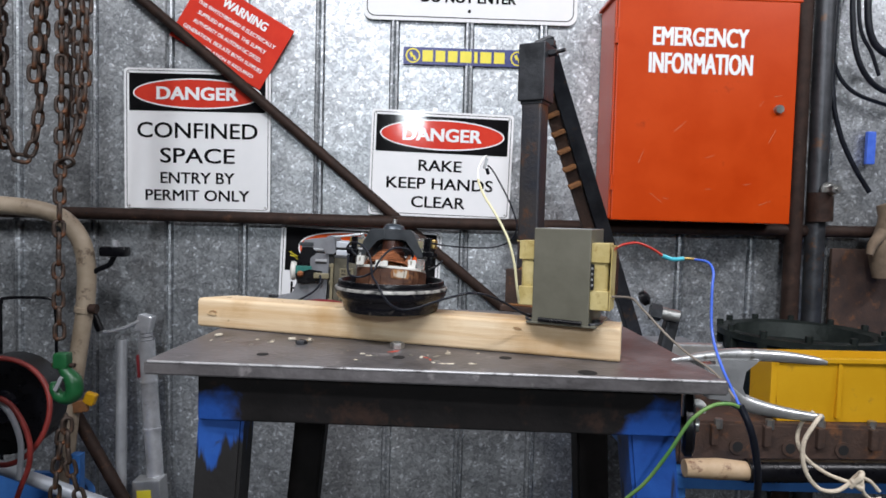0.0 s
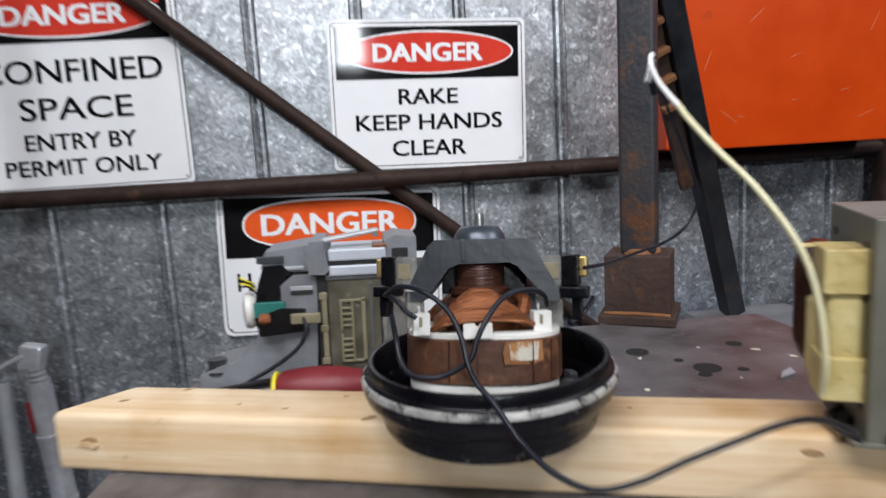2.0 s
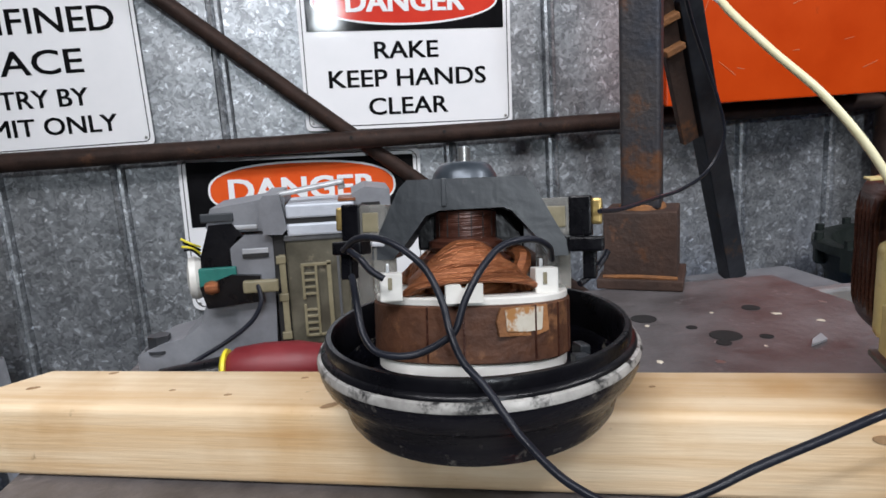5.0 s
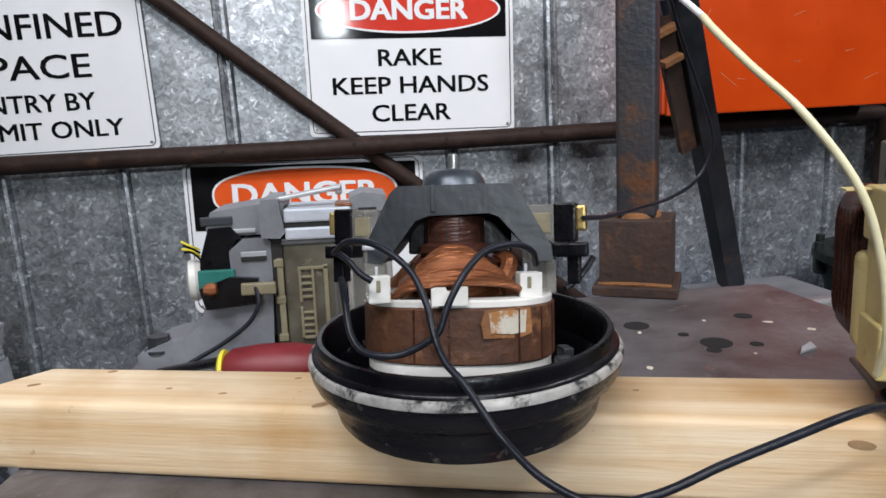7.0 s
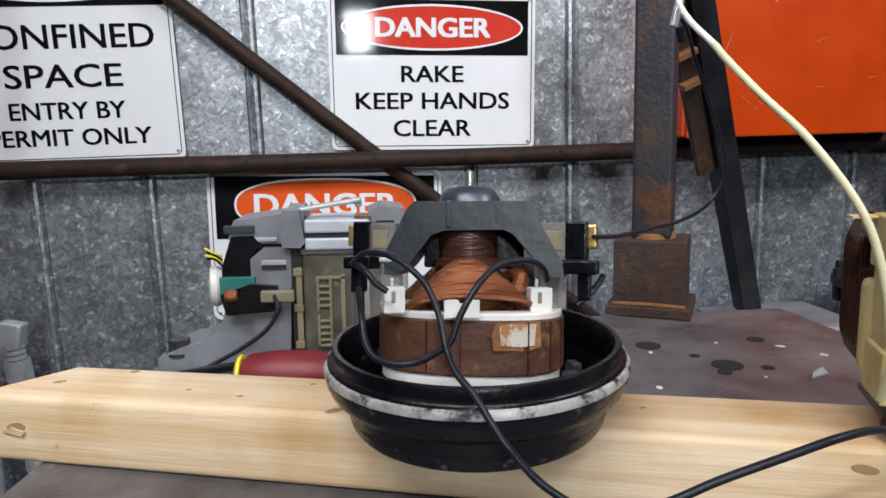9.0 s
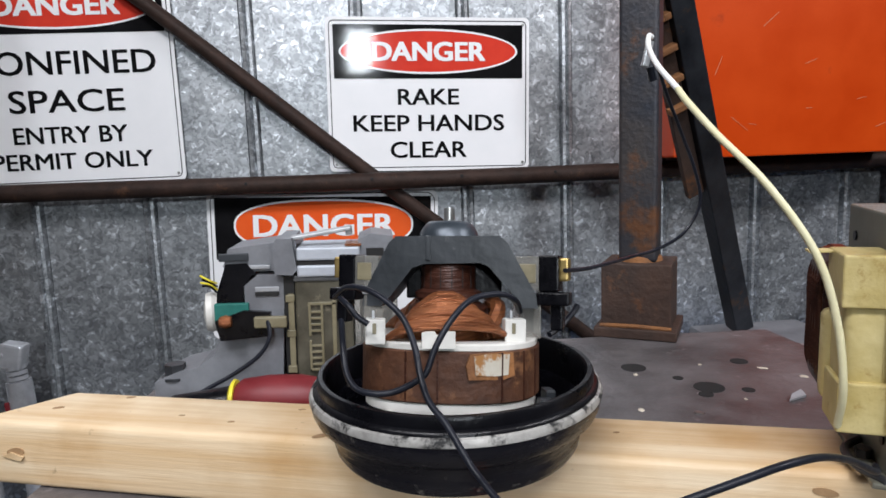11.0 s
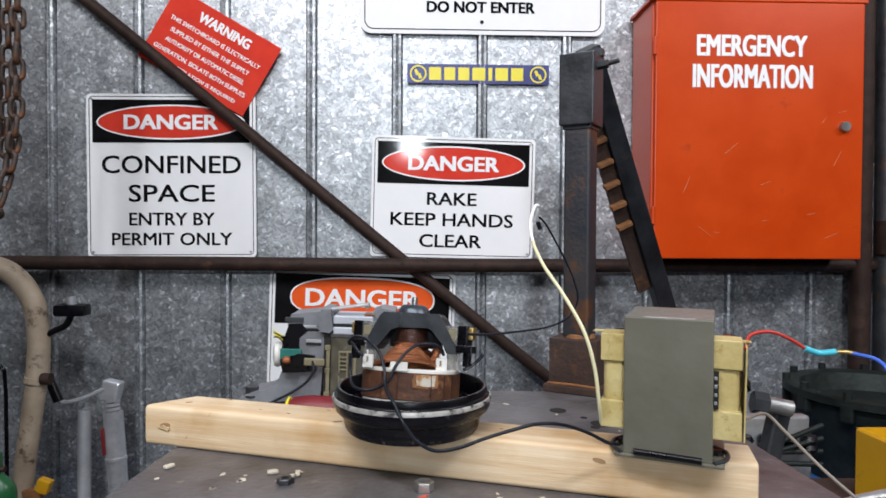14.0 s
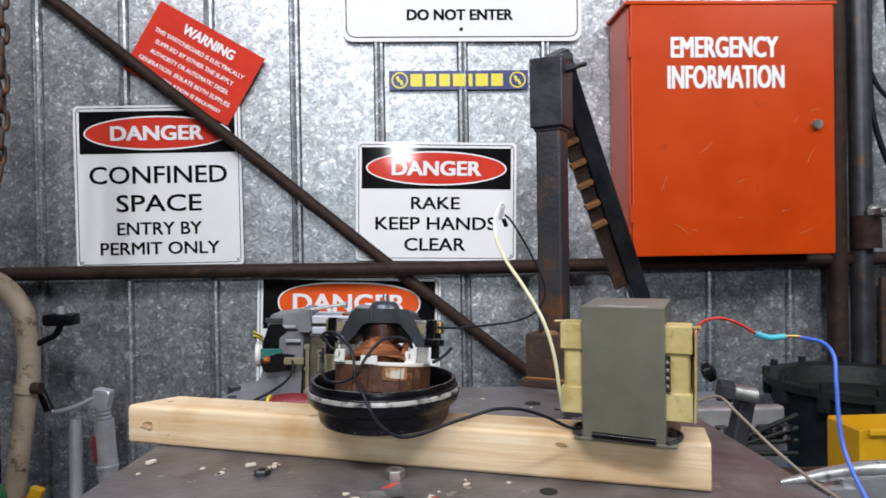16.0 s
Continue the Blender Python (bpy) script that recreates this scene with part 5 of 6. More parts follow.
part("bracket", prism([(0.412, 0.972), (0.432, 0.972), (0.440, 0.938), (0.418, 0.940)], 0.690, 0.712), CASTAL, horn)
rope = thing("rope_loop", (0.54, 0.70, 0.86), "loop of natural rope knotted over the cleat", "rope")
W("cord", [(0.531, 0.694, 0.925), (0.522, 0.690, 0.917), (0.513, 0.690, 0.900), (0.513, 0.690, 0.880), (0.520, 0.690, 0.864), (0.532, 0.690, 0.853), (0.548, 0.690, 0.852), (0.561, 0.690, 0.860)], 0.0021, ROPE, "", rope)
W("cord", [(0.531, 0.706, 0.925), (0.520, 0.708, 0.912), (0.515, 0.704, 0.895), (0.523, 0.700, 0.879), (0.540, 0.697, 0.867), (0.556, 0.694, 0.861), (0.563, 0.692, 0.860)], 0.0019, ROPE, "", rope)
W("knot", [(0.561, 0.690, 0.856), (0.566, 0.684, 0.867), (0.571, 0.690, 0.870), (0.567, 0.696, 0.860), (0.562, 0.688, 0.862), (0.569, 0.686, 0.856), (0.572, 0.692, 0.864)], 0.0026, ROPE, "", rope)
W("tail", [(0.570, 0.690, 0.866), (0.580, 0.690, 0.862), (0.590, 0.690, 0.852)], 0.0018, ROPE, "", rope)
W("tail", [(0.570, 0.690, 0.862), (0.575, 0.690, 0.850), (0.583, 0.690, 0.844), (0.592, 0.690, 0.845)], 0.0018, ROPE, "", rope)

clamp = thing("bolt_clamp", (0.45, 0.88, 0.93), "greasy clamp with a bright zinc bolt beside the bench", "clamp")
part("arm", box((-0.008, -0.008, -0.07), (0.008, 0.008, 0.022), 0.003, pose(0.452, 0.885, 0.972, 0, 12, 0)), STEEL, clamp)
part("bolt", rod((0.436, 0.874, 0.996), (0.458, 0.870, 0.992), 0.0075, n=18), NUT, clamp, "bright zinc bolt", True)
part("hex_head", rod((0.424, 0.876, 0.9975), (0.437, 0.8735, 0.9955), 0.0105, n=6), STEEL, clamp)
part("knob", lathe([(0.004, -0.006), (0.0095, -0.003), (0.0095, 0.004), (0.003, 0.007)], None, 16, m=pose(0.420, 0.888, 1.012, 20, 60, 0)), BLKP, clamp, "", True)

# ---- shelf, bin and castings right of the bench ----
shelf = thing("blue_shelf", (0.85, 1.15, 0), "blue painted steel bench with clutter on it", "shelf")
part("shelf_top", slab([(0.475, 0.965), (1.6, 0.93), (1.6, 1.50), (0.475, 1.50)], 0.735, 0.756), BLUE, shelf, "worn blue steel shelf")
for x, y in ((0.50, 0.99), (1.5, 0.97), (0.50, 1.46), (1.5, 1.46)):
    part("leg", box((x - 0.02, y - 0.02, 0), (x + 0.02, y + 0.02, 0.7345), 0.003), BLUE, shelf)
part("lower_panel", box((0.52, 1.0, 0.3), (1.48, 1.01, 0.62), 0.003), BLKD, shelf)
blk = thing("engine_block", (0.75, 1.1, 0.756), "rusty cast iron cylinder head with bolt holes", "engine part")
part("casting", slab([(0.515, 0.995), (1.25, 0.955), (1.25, 1.13), (0.515, 1.15)], 0.757, 0.8225, 0.004), RUSTY, blk, "rusty brown casting")
for k in range(6):
    x = 0.60 + 0.075 * k
    yy = 0.995 - (x - 0.515) * 0.0545
    part("port", lathe([(0.012, 0), (0.012, 0.0018), (0.007, 0.002)], None, 18, m=pose(x, yy - 0.0002, 0.788, 90, 0, 0)), RUSTY, blk)
    part("port_hole", lathe([(0.0075, 0.001), (0.0075, 0.0024)], None, 16, m=pose(x, yy - 0.0002, 0.788, 90, 0, 0)), HOLE, blk)
    part("stud", rod((x - 0.03, 0.988, 0.815), (x - 0.03, 0.988, 0.829), 0.006, n=6), NUT, blk)
    part("fin", box((x - 0.040, yy - 0.006, 0.790), (x - 0.030, yy + 0.01, 0.82), 0.002), RUSTY, blk)
ham = thing("hammer_handle", (0.65, 0.955, 0.756), "worn wooden tool handle with a black rubber grip", "hand tool")
part("handle", tube([(0.505, 0.945, 0.7725), (0.55, 0.945, 0.772), (0.594, 0.944, 0.770)], 0.014, 14, 6, radii=[0.012, 0.0145, 0.0125]), HWOOD, ham, "stained wooden handle", True)
part("grip", tube([(0.591, 0.944, 0.7705), (0.70, 0.945, 0.7715), (0.82, 0.948, 0.771)], 0.016, 14, 6), BLKP, ham, "black rubber grip", True)
ybin = thing("parts_bin", (0.8, 1.1, 0.843), "yellow plastic parts bin standing on the castings", "storage bin")


def hopper():
    bm = bmesh.new()
    t = 0.004
    lo0, lo1, hi0, hi1 = (0.662, 1.0), (1.02, 1.055), (0.652, 0.995), (1.03, 1.06)
    def ring(lo, hi, z):
        return [bm.verts.new(p) for p in ((lo[0], lo[1], z), (hi[0], lo[1], z), (hi[0], hi[1], z), (lo[0], hi[1], z))]
    o0, o1 = ring(lo0, lo1, 0.8235), ring(hi0, hi1, 0.917)
    i1, i0 = ring((hi0[0] + t, hi0[1] + t), (hi1[0] - t, hi1[1] - t), 0.917), ring((lo0[0] + t, lo0[1] + t), (lo1[0] - t, lo1[1] - t), 0.828)
    for a, b in ((o0, o1), (o1, i1), (i1, i0)):
        for j in range(4):
            bm.faces.new((a[j], a[(j + 1) % 4], b[(j + 1) % 4], b[j]))
    bm.faces.new(o0[::-1])
    bm.faces.new(i0)
    return bm


part("body", hopper(), YEL, ybin, "scuffed yellow plastic")
part("rim", box((0.657, 0.991, 0.911), (1.034, 0.997, 0.9185), 0.0015), YEL, ybin)
for x in (0.745, 0.835, 0.93):
    part("rib", box((x, 0.9925, 0.830), (x + 0.006, 1.001, 0.911), 0.001), YEL, ybin)
part("side_flange", box((0.648, 0.996, 0.835), (0.657, 1.056, 0.9165), 0.0015), YEL, ybin)
drum = thing("round_casting", (0.90, 1.33, 0.8), "grimy green-black round cast housing with bolts on its rim", "machine part")
DC = (0.894, 1.345, 0.757)
part("housing", lathe([(0.128, 0), (0.132, 0.09), (0.138, 0.100), (0.140, 0.125), (0.151, 0.130), (0.151, 0.142), (0.139, 0.145), (0.125, 0.140), (0.115, 0.11), (0.02, 0.105)], DC, 48), GRNC, drum, "", True)
for k in range(12):
    a = 2 * math.pi * k / 12 + 0.1
    part("bolt", rod((DC[0] + 0.145 * math.cos(a), DC[1] + 0.145 * math.sin(a), 0.895), (DC[0] + 0.145 * math.cos(a), DC[1] + 0.145 * math.sin(a), 0.911), 0.0065, n=6), GRNC, drum)
    part("lug", box((-0.012, -0.010, -0.02), (0.010, 0.010, 0.012), 0.004, pose(DC[0] + 0.141 * math.cos(a), DC[1] + 0.141 * math.sin(a), 0.883, 0, 0, math.degrees(a))), GRNC, drum)
gc = thing("gearbox", (0.55, 1.2, 0.8), "greasy grey alloy gearbox part with linkage rods", "machine part")
part("case", box((0.50, 1.16, 0.757), (0.66, 1.34, 0.885), 0.008), GREYM, gc)
part("cover", box((0.515, 1.152, 0.86), (0.65, 1.17, 0.905), 0.004), CASTAL, gc, "grey alloy cover")
for k in range(4):
    part("rod", rod((0.50 + 0.02 * k, 1.13, 0.85 + 0.012 * (k % 2)), (0.66, 1.14, 0.842 + 0.018 * k), 0.0035, n=10), GRNC, gc, "", True)
    part("spring", lathe([(0.009, 0), (0.012, 0.006), (0.009, 0.012), (0.012, 0.018), (0.009, 0.024)], (0.555 + 0.03 * k, 1.145, 0.857), 14), BLKP, gc, "", True)

# ---- right end of the wall ----
vp = thing("column_pipes", (1.01, 1.5, 0), "pair of dark steel pipes standing against the wall", "pipe")
part("pipe", rod((0.978, 1.525, 0), (0.973, 1.525, 2.6), 0.019, n=20), RUST, vp, "", True)
part("pipe", rod((1.032, 1.522, 0), (1.014, 1.522, 2.6), 0.021, n=20), STEEL, vp, "", True)
part("sleeve", rod((1.0275, 1.512, 1.12), (1.026, 1.512, 1.185), 0.027, n=16), RUST, vp, "", True)
part("bolt", rod((1.030, 1.46, 1.191), (1.030, 1.50, 1.191), 0.0115, n=6), NUT, vp, "zinc hexagon bolt")
part("washer", rod((1.030, 1.488, 1.191), (1.030, 1.492, 1.191), 0.017, n=20), NUT, vp, "", True)
part("pin", rod((1.030, 1.452, 1.191), (1.030, 1.462, 1.191), 0.005, n=12), NUT, vp, "", True)
cb = thing("hanging_cables", (1.15, 1.53, 1.2), "black cables hanging in loops on the wall", "cable")
for pts, r in (([(1.060, 1.53, 1.75), (1.050, 1.53, 1.60), (1.052, 1.53, 1.42), (1.075, 1.53, 1.32), (1.11, 1.53, 1.25), (1.15, 1.53, 1.19)], 0.0055),
               ([(1.085, 1.52, 1.75), (1.080, 1.52, 1.62), (1.095, 1.52, 1.50), (1.14, 1.52, 1.43), (1.22, 1.52, 1.40)], 0.006),
               ([(1.115, 1.51, 1.75), (1.108, 1.51, 1.62), (1.118, 1.51, 1.54), (1.15, 1.51, 1.50), (1.22, 1.51, 1.48)], 0.0075),
               ([(1.058, 1.54, 1.48), (1.08, 1.54, 1.44), (1.12, 1.54, 1.41), (1.2, 1.54, 1.385)], 0.0045),
               ([(1.13, 1.50, 1.72), (1.16, 1.50, 1.60), (1.24, 1.50, 1.53)], 0.007),
               ([(1.150, 1.52, 1.45), (1.13, 1.52, 1.5), (1.10, 1.52, 1.56), (1.09, 1.52, 1.7)], 0.004)):
    part("cable", tube(pts, r, 10, 8), CABLE, cb, "", True)
gl = thing("work_glove", (1.2, 1.46, 1.1), "dusty tan leather glove hanging on the wall", "glove")
part("cuff", tube([(1.165, 1.49, 1.165), (1.178, 1.485, 1.12), (1.17, 1.49, 1.06), (1.175, 1.49, 1.0)], 0.03, 14, 6, radii=[0.022, 0.032, 0.036, 0.03]), GLOVE, gl, "", True)
part("thumb", tube([(1.150, 1.475, 1.10), (1.128, 1.475, 1.075), (1.120, 1.475, 1.05)], 0.01, 10, 6, radii=[0.014, 0.011, 0.007]), GLOVE, gl, "", True)
bd = thing("rusty_plate", (1.2, 1.53, 0.8), "rust-brown steel sheet leaning on the wall", "steel sheet")
part("sheet", box((1.075, 1.535, 0.757), (1.5, 1.545, 1.06), 0.002), RUSTY, bd)
bt = thing("blue_strap", (1.16, 1.54, 1.25), "blue plastic strap on the wall", "strap")
part("strap", box((1.150, 1.545, 1.255), (1.170, 1.555, 1.330), 0.002), WBLUE, bt)

# ---- left of the bench: pole, jack, tubes ----
pole = thing("bent_pole", (-0.56, 1.40, 0), "bent cream enamelled steel pole, stained and rusty", "pole")
part("pole_lower", tube([(-0.62, 1.40, 0.0), (-0.60, 1.40, 0.40), (-0.572, 1.40, 0.70), (-0.544, 1.40, 0.905)], 0.0165, 18, 6), CREAM, pole, "", True)
part("pole_upper", tube([(-0.5445, 1.40, 0.895), (-0.5405, 1.40, 0.97), (-0.547, 1.398, 1.03), (-0.573, 1.395, 1.075), (-0.610, 1.39, 1.097), (-0.68, 1.385, 1.108), (-0.80, 1.38, 1.11)], 0.0178, 18, 8), CREAM, pole, "", True)
part("joint_ring", rod((-0.5450, 1.40, 0.897), (-0.5435, 1.40, 0.907), 0.0200, n=20), CREAM, pole, "", True)
part("lug", rod((-0.530, 1.39, 0.905), (-0.515, 1.39, 0.905), 0.010, n=12), RUST, pole, "", True)
lev = thing("black_lever", (-0.49, 1.42, 1.0), "black lever knob on a curved stalk by the pole", "lever")
part("stalk", tube([(-0.535, 1.40, 0.975), (-0.515, 1.40, 0.985), (-0.495, 1.40, 0.995), (-0.486, 1.40, 1.012)], 0.0055, 10, 6), BLKP, lev, "", True)
part("knob", box((-0.510, 1.385, 1.011), (-0.458, 1.415, 1.031), 0.005), BLKP, lev, "", True)
part("stub", rod((-0.484, 1.40, 1.03), (-0.486, 1.40, 1.044), 0.007, n=12), GREYT, lev, "", True)
jack = thing("jockey_jack", (-0.44, 1.49, 0.5), "chrome trailer jack with a crank handle leaning on the wall", "jack")
JT, JB = Vector((-0.462, 1.49, 0.858)), Vector((-0.415, 1.47, 0.30))
jd = (JB - JT).normalized()
part("tube", rod(JT + jd * 0.035, JB, 0.0175, n=24), JACKM, jack, "chrome plated tube", True)
for k in (0.12, 0.225):
    part("band", rod(JT + jd * k, JT + jd * (k + 0.006), 0.0195, n=24), JACKM, jack, "", True)
for k in range(4):
    part("collar", rod(JT + jd * (0.012 + 0.008 * k), JT + jd * (0.0175 + 0.008 * k), 0.0135, n=20), JACKM, jack, "", True)
part("head", box((-0.016, -0.013, -0.016), (0.016, 0.013, 0.022), 0.004, Matrix.Translation(JT) @ Matrix.Rotation(radians(12), 4, "Y")), JACKM, jack)
part("crank_arm", tube([JT + Vector((-0.008, -0.01, 0.008)), JT + Vector((-0.045, -0.012, -0.008)), JT + Vector((-0.078, -0.013, -0.016)), JT + Vector((-0.089, -0.012, -0.012))], 0.0042, 10, 6), JACKM, jack, "", True)
part("crank_grip", rod(JT + Vector((-0.090, -0.012, -0.014)), JT + Vector((-0.110, -0.012, 0.035)), 0.009, 0.0075, 14), BLKP, jack, "black plastic grip", True)
part("mount", box((-0.030, -0.02, 0), (0.030, 0.02, 0.09), 0.003, pose(-0.435, 1.465, 0.44, 0, -4, 0)), CASTAL, jack)
part("sticker", box((-0.020, -0.0215, 0.02), (0.010, -0.0205, 0.07), 0.0004, pose(-0.435, 1.465, 0.44, 0, -4, 0)), SYELLOW, jack, "yellow sticker")
part("red_stripe", box((-0.003, -0.002, 0), (0.003, 0.002, 0.05), 0.001, pose(-0.468, 1.474, 0.745, 0, -4, 0)), REDH, jack, "red label strip")
gt = thing("grey_tube", (-0.5, 1.49, 0.4), "plain grey steel tube leaning against the wall", "tube")
part("tube", rod((-0.5165, 1.50, 0.822), (-0.485, 1.42, 0.0), 0.0115, n=20), GREYT, gt, "", True)
db = thing("dark_bar", (-0.5, 1.45, 0.4), "dark brown steel bar leaning across the clutter", "bar")
part("bar", rod((-0.60, 1.44, 0.70), (-0.43, 1.42, 0.42), 0.013, n=14), RUST, db, "", True)
rs = thing("ratchet_strap", (-0.545, 1.40, 0.71), "yellow and orange ratchet strap hung on the pole", "strap")
part("handle", box((-0.010, -0.008, -0.012), (0.012, 0.008, 0.012), 0.003, pose(-0.530, 1.392, 0.722, 0, 20, 0)), YEL, rs, "yellow handle")
part("webbing", box((-0.014, -0.006, -0.014), (0.014, 0.006, 0.010), 0.003, pose(-0.548, 1.390, 0.708, 0, -8, 0)), RUSTO, rs, "orange webbing")

col = thing("steel_column", (-0.49, 1.0, 0), "dark grey painted steel column at the edge of the bay", "column")
part("column", box((-0.565, 0.975, 0.0), (-0.487, 1.035, 3.0), 0.004), DARKG, col)
fr = thing("bent_rod_frame", (-0.70, 1.47, 0.5), "thin black bent rod frame against the wall", "frame")
part("rod", tube([(-0.758, 1.47, 0.40), (-0.758, 1.47, 0.85), (-0.757, 1.47, 0.900), (-0.745, 1.47, 0.912), (-0.665, 1.47, 0.914), (-0.648, 1.47, 0.906), (-0.643, 1.47, 0.885), (-0.641, 1.47, 0.75), (-0.640, 1.47, 0.0)], 0.0035, 8, 6), BLKP, fr, "", True)

# ---- chains ----
def link_mesh(lng, wid, r):
    bm = bmesh.new()
    pts, n, k = [], 8, 24
    for i in range(k):
        a = 2 * math.pi * i / k
        pts.append(Vector(((wid / 2 - r) * math.cos(a), 0, (lng - wid) / 2 * (1 if math.sin(a) > 0 else -1) * min(1, abs(math.sin(a)) * 3) + (wid / 2 - r) * math.sin(a))))
    rows = []
    for i in range(k):
        t = (pts[(i + 1) % k] - pts[i - 1]).normalized()
        u = Vector((0, 1, 0))
        w = t.cross(u)
        rows.append([bm.verts.new(pts[i] + (u * math.cos(b) + w * math.sin(b)) * r) for b in (2 * math.pi * j / n for j in range(n))])
    for i in range(k):
        a, b = rows[i], rows[(i + 1) % k]
        for j in range(n):
            bm.faces.new((a[j], a[(j + 1) % n], b[(j + 1) % n], b[j]))
    bmesh.ops.recalc_face_normals(bm, faces=bm.faces)
    for f in bm.faces:
        f.smooth = True
    me = bpy.data.meshes.new("link")
    bm.to_mesh(me)
    bm.free()
    me.materials.append(CHAINM)
    return me


LINK = link_mesh(0.030, 0.019, 0.0031)


def chain(pts, label):
    line = curve_points(pts, 30)
    th = thing("chain", line[-1], label, "chain", "chains hanging at the wall")
    pitch, acc, k = 0.0225, 0.0, 0
    for a, b in zip(line, line[1:]):
        acc += (b - a).length
        if acc >= pitch:
            acc -= pitch
            ob = new("link", LINK)
            q = (a - b).to_track_quat("Z", "Y").to_matrix().to_4x4()
            ob.parent = th
            ob.matrix_parent_inverse = Matrix.Translation(th.location).inverted()
            ob.matrix_basis = Matrix.Translation(b) @ q @ Matrix.Rotation(radians(35 + 90 * (k % 2)), 4, "Z")
            k += 1


CY = 1.075
chain([(-0.505, CY, 1.80), (-0.500, CY, 1.45), (-0.497, CY, 1.26), (-0.483, CY, 1.195), (-0.462, CY, 1.180), (-0.447, CY, 1.215), (-0.437, CY, 1.30), (-0.432, CY, 1.45), (-0.430, CY, 1.80)], "rusty steel chain hanging in a loop")
chain([(-0.520, CY + 0.03, 1.80), (-0.516, CY + 0.03, 1.45), (-0.512, CY + 0.03, 1.20)], "rusty steel chain end hanging on the wall side")
chain([(-0.405, CY - 0.01, 1.80), (-0.402, CY - 0.01, 1.40), (-0.405, CY - 0.01, 1.15), (-0.408, CY - 0.01, 1.0), (-0.406, CY - 0.01, 0.905)], "rusty steel chain holding a green hook")
chain([(-0.390, CY + 0.01, 1.80), (-0.388, CY + 0.01, 1.40), (-0.392, CY + 0.01, 1.23)], "rusty orange chain doubled up")
chain([(-0.372, CY, 1.80), (-0.371, CY, 1.40), (-0.377, CY, 1.26), (-0.390, CY - 0.01, 1.185), (-0.398, CY - 0.01, 1.172)], "rusty steel chain ending in a curl")
chain([(-0.426, CY - 0.02, 1.80), (-0.428, CY - 0.02, 1.50), (-0.437, CY - 0.02, 1.295)], "short rusty steel chain end")
chain([(-0.414, CY + 0.016, 1.80), (-0.411, CY + 0.016, 1.45), (-0.408, CY + 0.016, 1.20)], "orange rusted steel chain")
chain([(-0.528, CY - 0.01, 1.80), (-0.526, CY - 0.01, 1.45), (-0.522, CY - 0.01, 1.17)], "rusty steel chain hanging beside the loop")
chain([(-0.400, CY, 0.80), (-0.412, CY, 0.74), (-0.420, CY, 0.66), (-0.418, CY, 0.55)], "rusty chain hanging from the green hook")
chain([(-0.396, CY - 0.01, 0.80), (-0.392, CY - 0.01, 0.72), (-0.372, CY - 0.01, 0.64), (-0.36, CY - 0.01, 0.5)], "rusty chain hanging from the green hook")

hook = thing("lifting_hook", (-0.40, 1.07, 0.8), "green painted lifting hook hanging on the chain", "hook")
HK = Matrix.Translation((-0.403, 1.068, 0.868)) @ Matrix.Scale(0.58, 4)
part("block", box((-0.020, -0.016, -0.008), (0.018, 0.016, 0.034), 0.007, HK), GREEN, hook, "", True)
part("pin", rod((-0.028, 0, 0), (0.030, 0, 0), 0.0058, n=12, m=HK), RUST, hook, "", True)
part("hook_body", tube([HK @ Vector(q) for q in ((0, 0, -0.004), (0.012, 0, -0.022), (0.027, 0, -0.042), (0.029, 0, -0.070), (0.014, 0, -0.086), (-0.008, 0, -0.083), (-0.022, 0, -0.063), (-0.022, 0, -0.045))], 0.011, 12, 8, radii=[0.008, 0.010, 0.0125, 0.0125, 0.0105, 0.009, 0.0075, 0.005]), GREEN, hook, "", True)
part("latch", box((-0.005, -0.004, -0.02), (0.005, 0.004, 0.02), 0.002, HK @ pose(-0.002, -0.018, -0.045, 0, 25, 0)), GREYT, hook)

# ---- hoses and tub at the far left ----
hose = thing("red_hose", (-0.56, 1.2, 0.75), "coiled red rubber hose", "hose")
c0 = Vector((-0.565, 1.16, 0.765))
part("coil", tube([c0 + Vector((0.088 * math.cos(a), 0.01 * math.sin(2 * a), 0.090 * math.sin(a))) for a in (0.3 * k - 1.6 for k in range(20))], 0.0044, 10, 5), HRED, hose, "", True)
part("tail", tube([(-0.56, 1.14, 0.80), (-0.52, 1.13, 0.785), (-0.495, 1.13, 0.74), (-0.492, 1.13, 0.69), (-0.515, 1.13, 0.62), (-0.53, 1.13, 0.5)], 0.0042, 10, 8), HRED, hose, "", True)
blh = thing("blue_hose", (-0.54, 1.14, 0.7), "thin grey-blue air hose", "hose")
part("hose", tube([(-0.562, 1.14, 0.80), (-0.53, 1.14, 0.77), (-0.512, 1.14, 0.72), (-0.515, 1.14, 0.66)], 0.0045, 10, 8), LWHITE, blh, "", True)
reel = thing("hose_reel", (-0.58, 1.22, 0.7), "black drum of a hose reel", "reel")
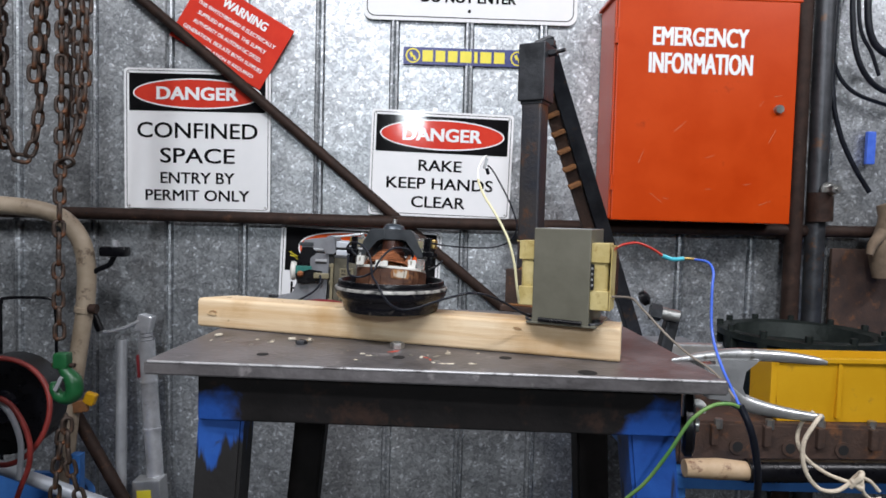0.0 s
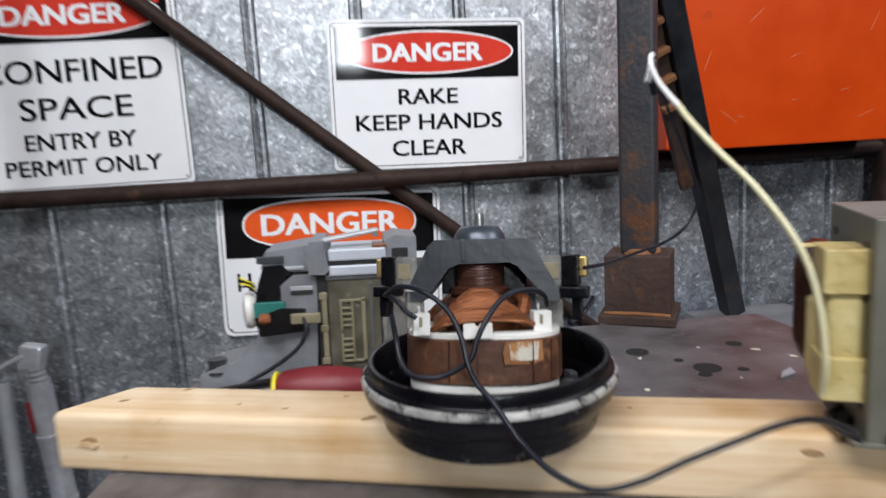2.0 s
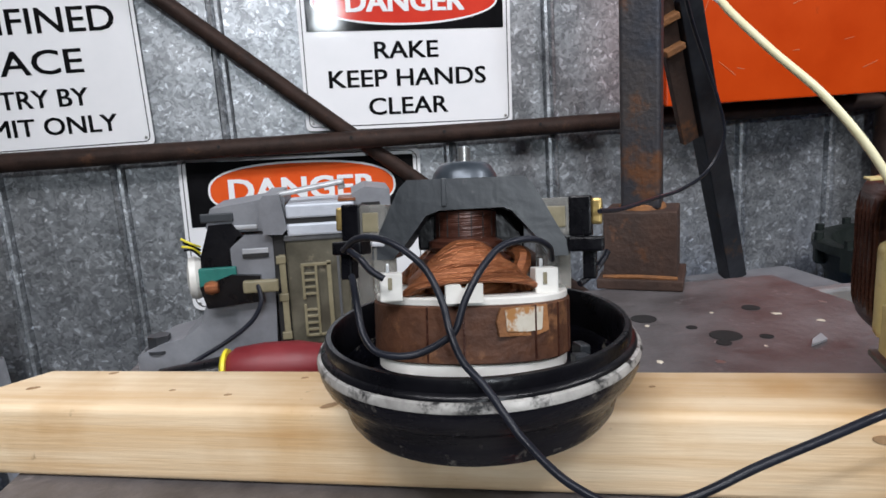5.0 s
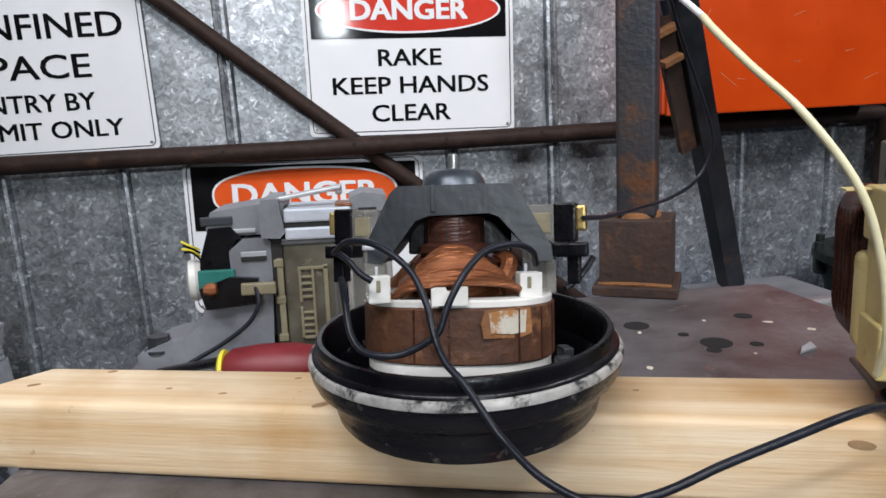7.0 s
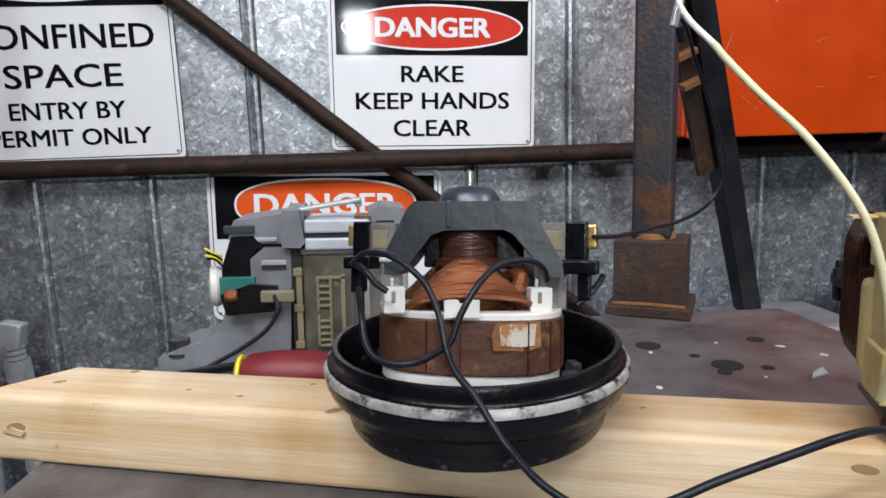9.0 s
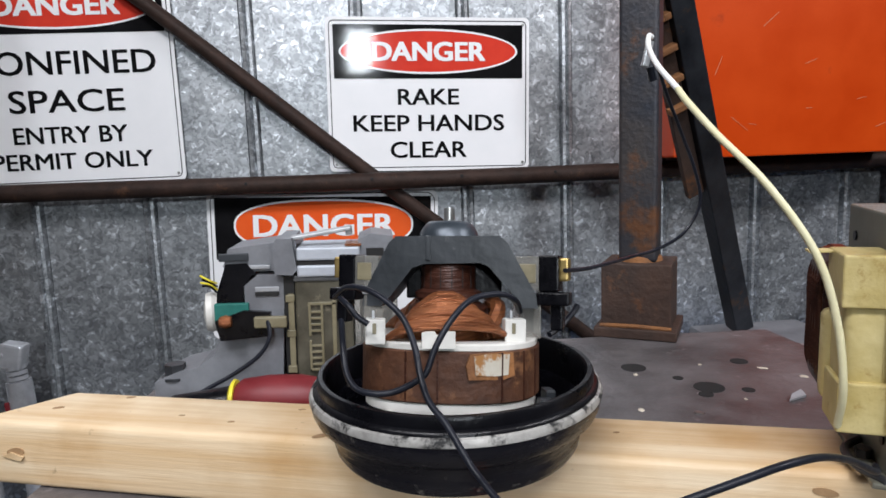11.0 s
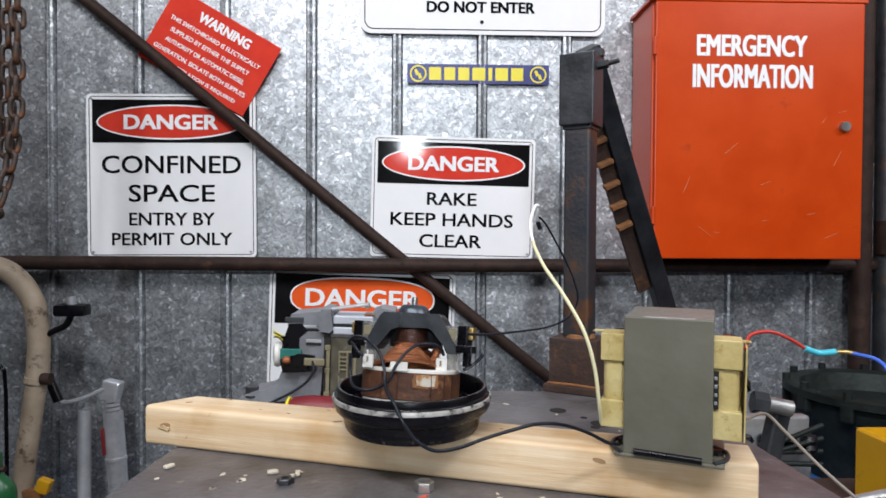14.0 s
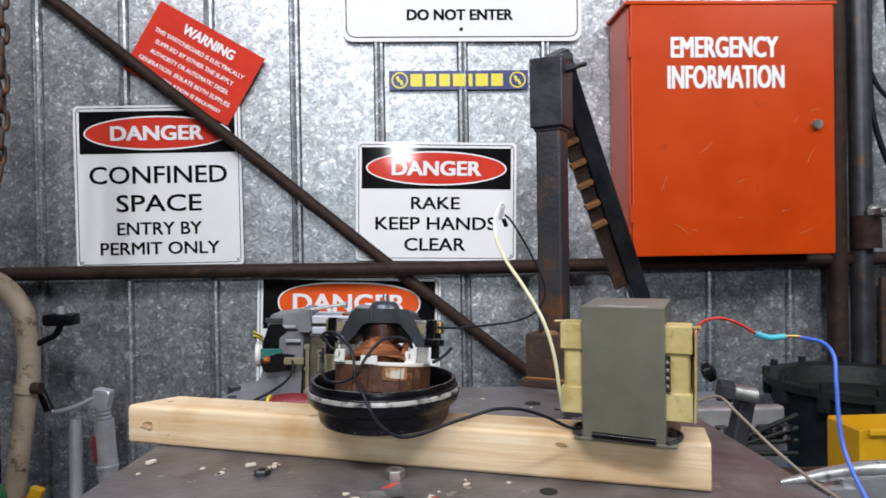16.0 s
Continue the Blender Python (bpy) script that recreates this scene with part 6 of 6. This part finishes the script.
part("drum", lathe([(0.02, 0), (0.085, 0.001), (0.085, 0.05), (0.02, 0.051)], None, 40, m=pose(-0.575, 1.24, 0.765, 90, 0, 0)), BLKP, reel, "", True)
part("hub", lathe([(0.03, 0.0), (0.028, 0.008), (0.010, 0.010)], None, 28, m=pose(-0.575, 1.189, 0.765, 90, 0, 0)), BLKD, reel, "dark hub", True)
fit_ = thing("hose_fitting", (-0.56, 1.12, 0.8), "grey metal hose fitting", "fitting")
part("nipple", box((-0.010, -0.008, -0.014), (0.010, 0.008, 0.016), 0.003, pose(-0.555, 1.125, 0.805, 0, 15, 0)), CASTAL, fit_)
part("body", box((-0.022, -0.012, -0.022), (0.022, 0.012, 0.022), 0.005, pose(-0.568, 1.125, 0.748, 0, 8, 0)), GREYT, fit_)
part("pipe", rod((-0.60, 1.13, 0.80), (-0.556, 1.126, 0.785), 0.006, n=12), CASTAL, fit_, "", True)
wt = thing("pale_pole", (-0.45, 1.2, 0.62), "pale grey tube with one end resting on the white tub", "tube")
part("tube", rod((-0.80, 1.20, 0.731), (-0.405, 1.20, 0.5915), 0.0115, n=18), LWHITE, wt, "", True)
white_tub = thing("white_tub", (-0.35, 1.16, 0.3), "tall white plastic tub with brown dirt inside", "tub")
part("wall", lathe([(0.068, 0.002), (0.077, 0.565), (0.082, 0.568), (0.083, 0.574), (0.080, 0.578), (0.074, 0.576), (0.066, 0.42), (0.02, 0.42)], (-0.35, 1.16, 0), 44), TUBW, white_tub, "", True)
part("dirt", lathe([(0.0665, 0.50), (0.058, 0.512), (0.03, 0.505), (0.012, 0.498)], (-0.35, 1.16, 0), 30), DIRT, white_tub, "loose brown dirt", True)
tub = thing("blue_tub", (-0.6, 1.2, 0.3), "blue plastic tub on the floor", "tub")
part("wall", lathe([(0.14, 0.002), (0.165, 0.54), (0.172, 0.545), (0.172, 0.555), (0.16, 0.555), (0.135, 0.02), (0.05, 0.02)], (-0.645, 1.26, 0), 40), BLUE, tub, "", True)
hb = thing("blue_post", (-0.51, 1.28, 0.3), "blue painted square steel upright", "post")
part("upright", box((-0.522, 1.30, 0.0), (-0.502, 1.32, 0.64), 0.002), BLUE, hb)
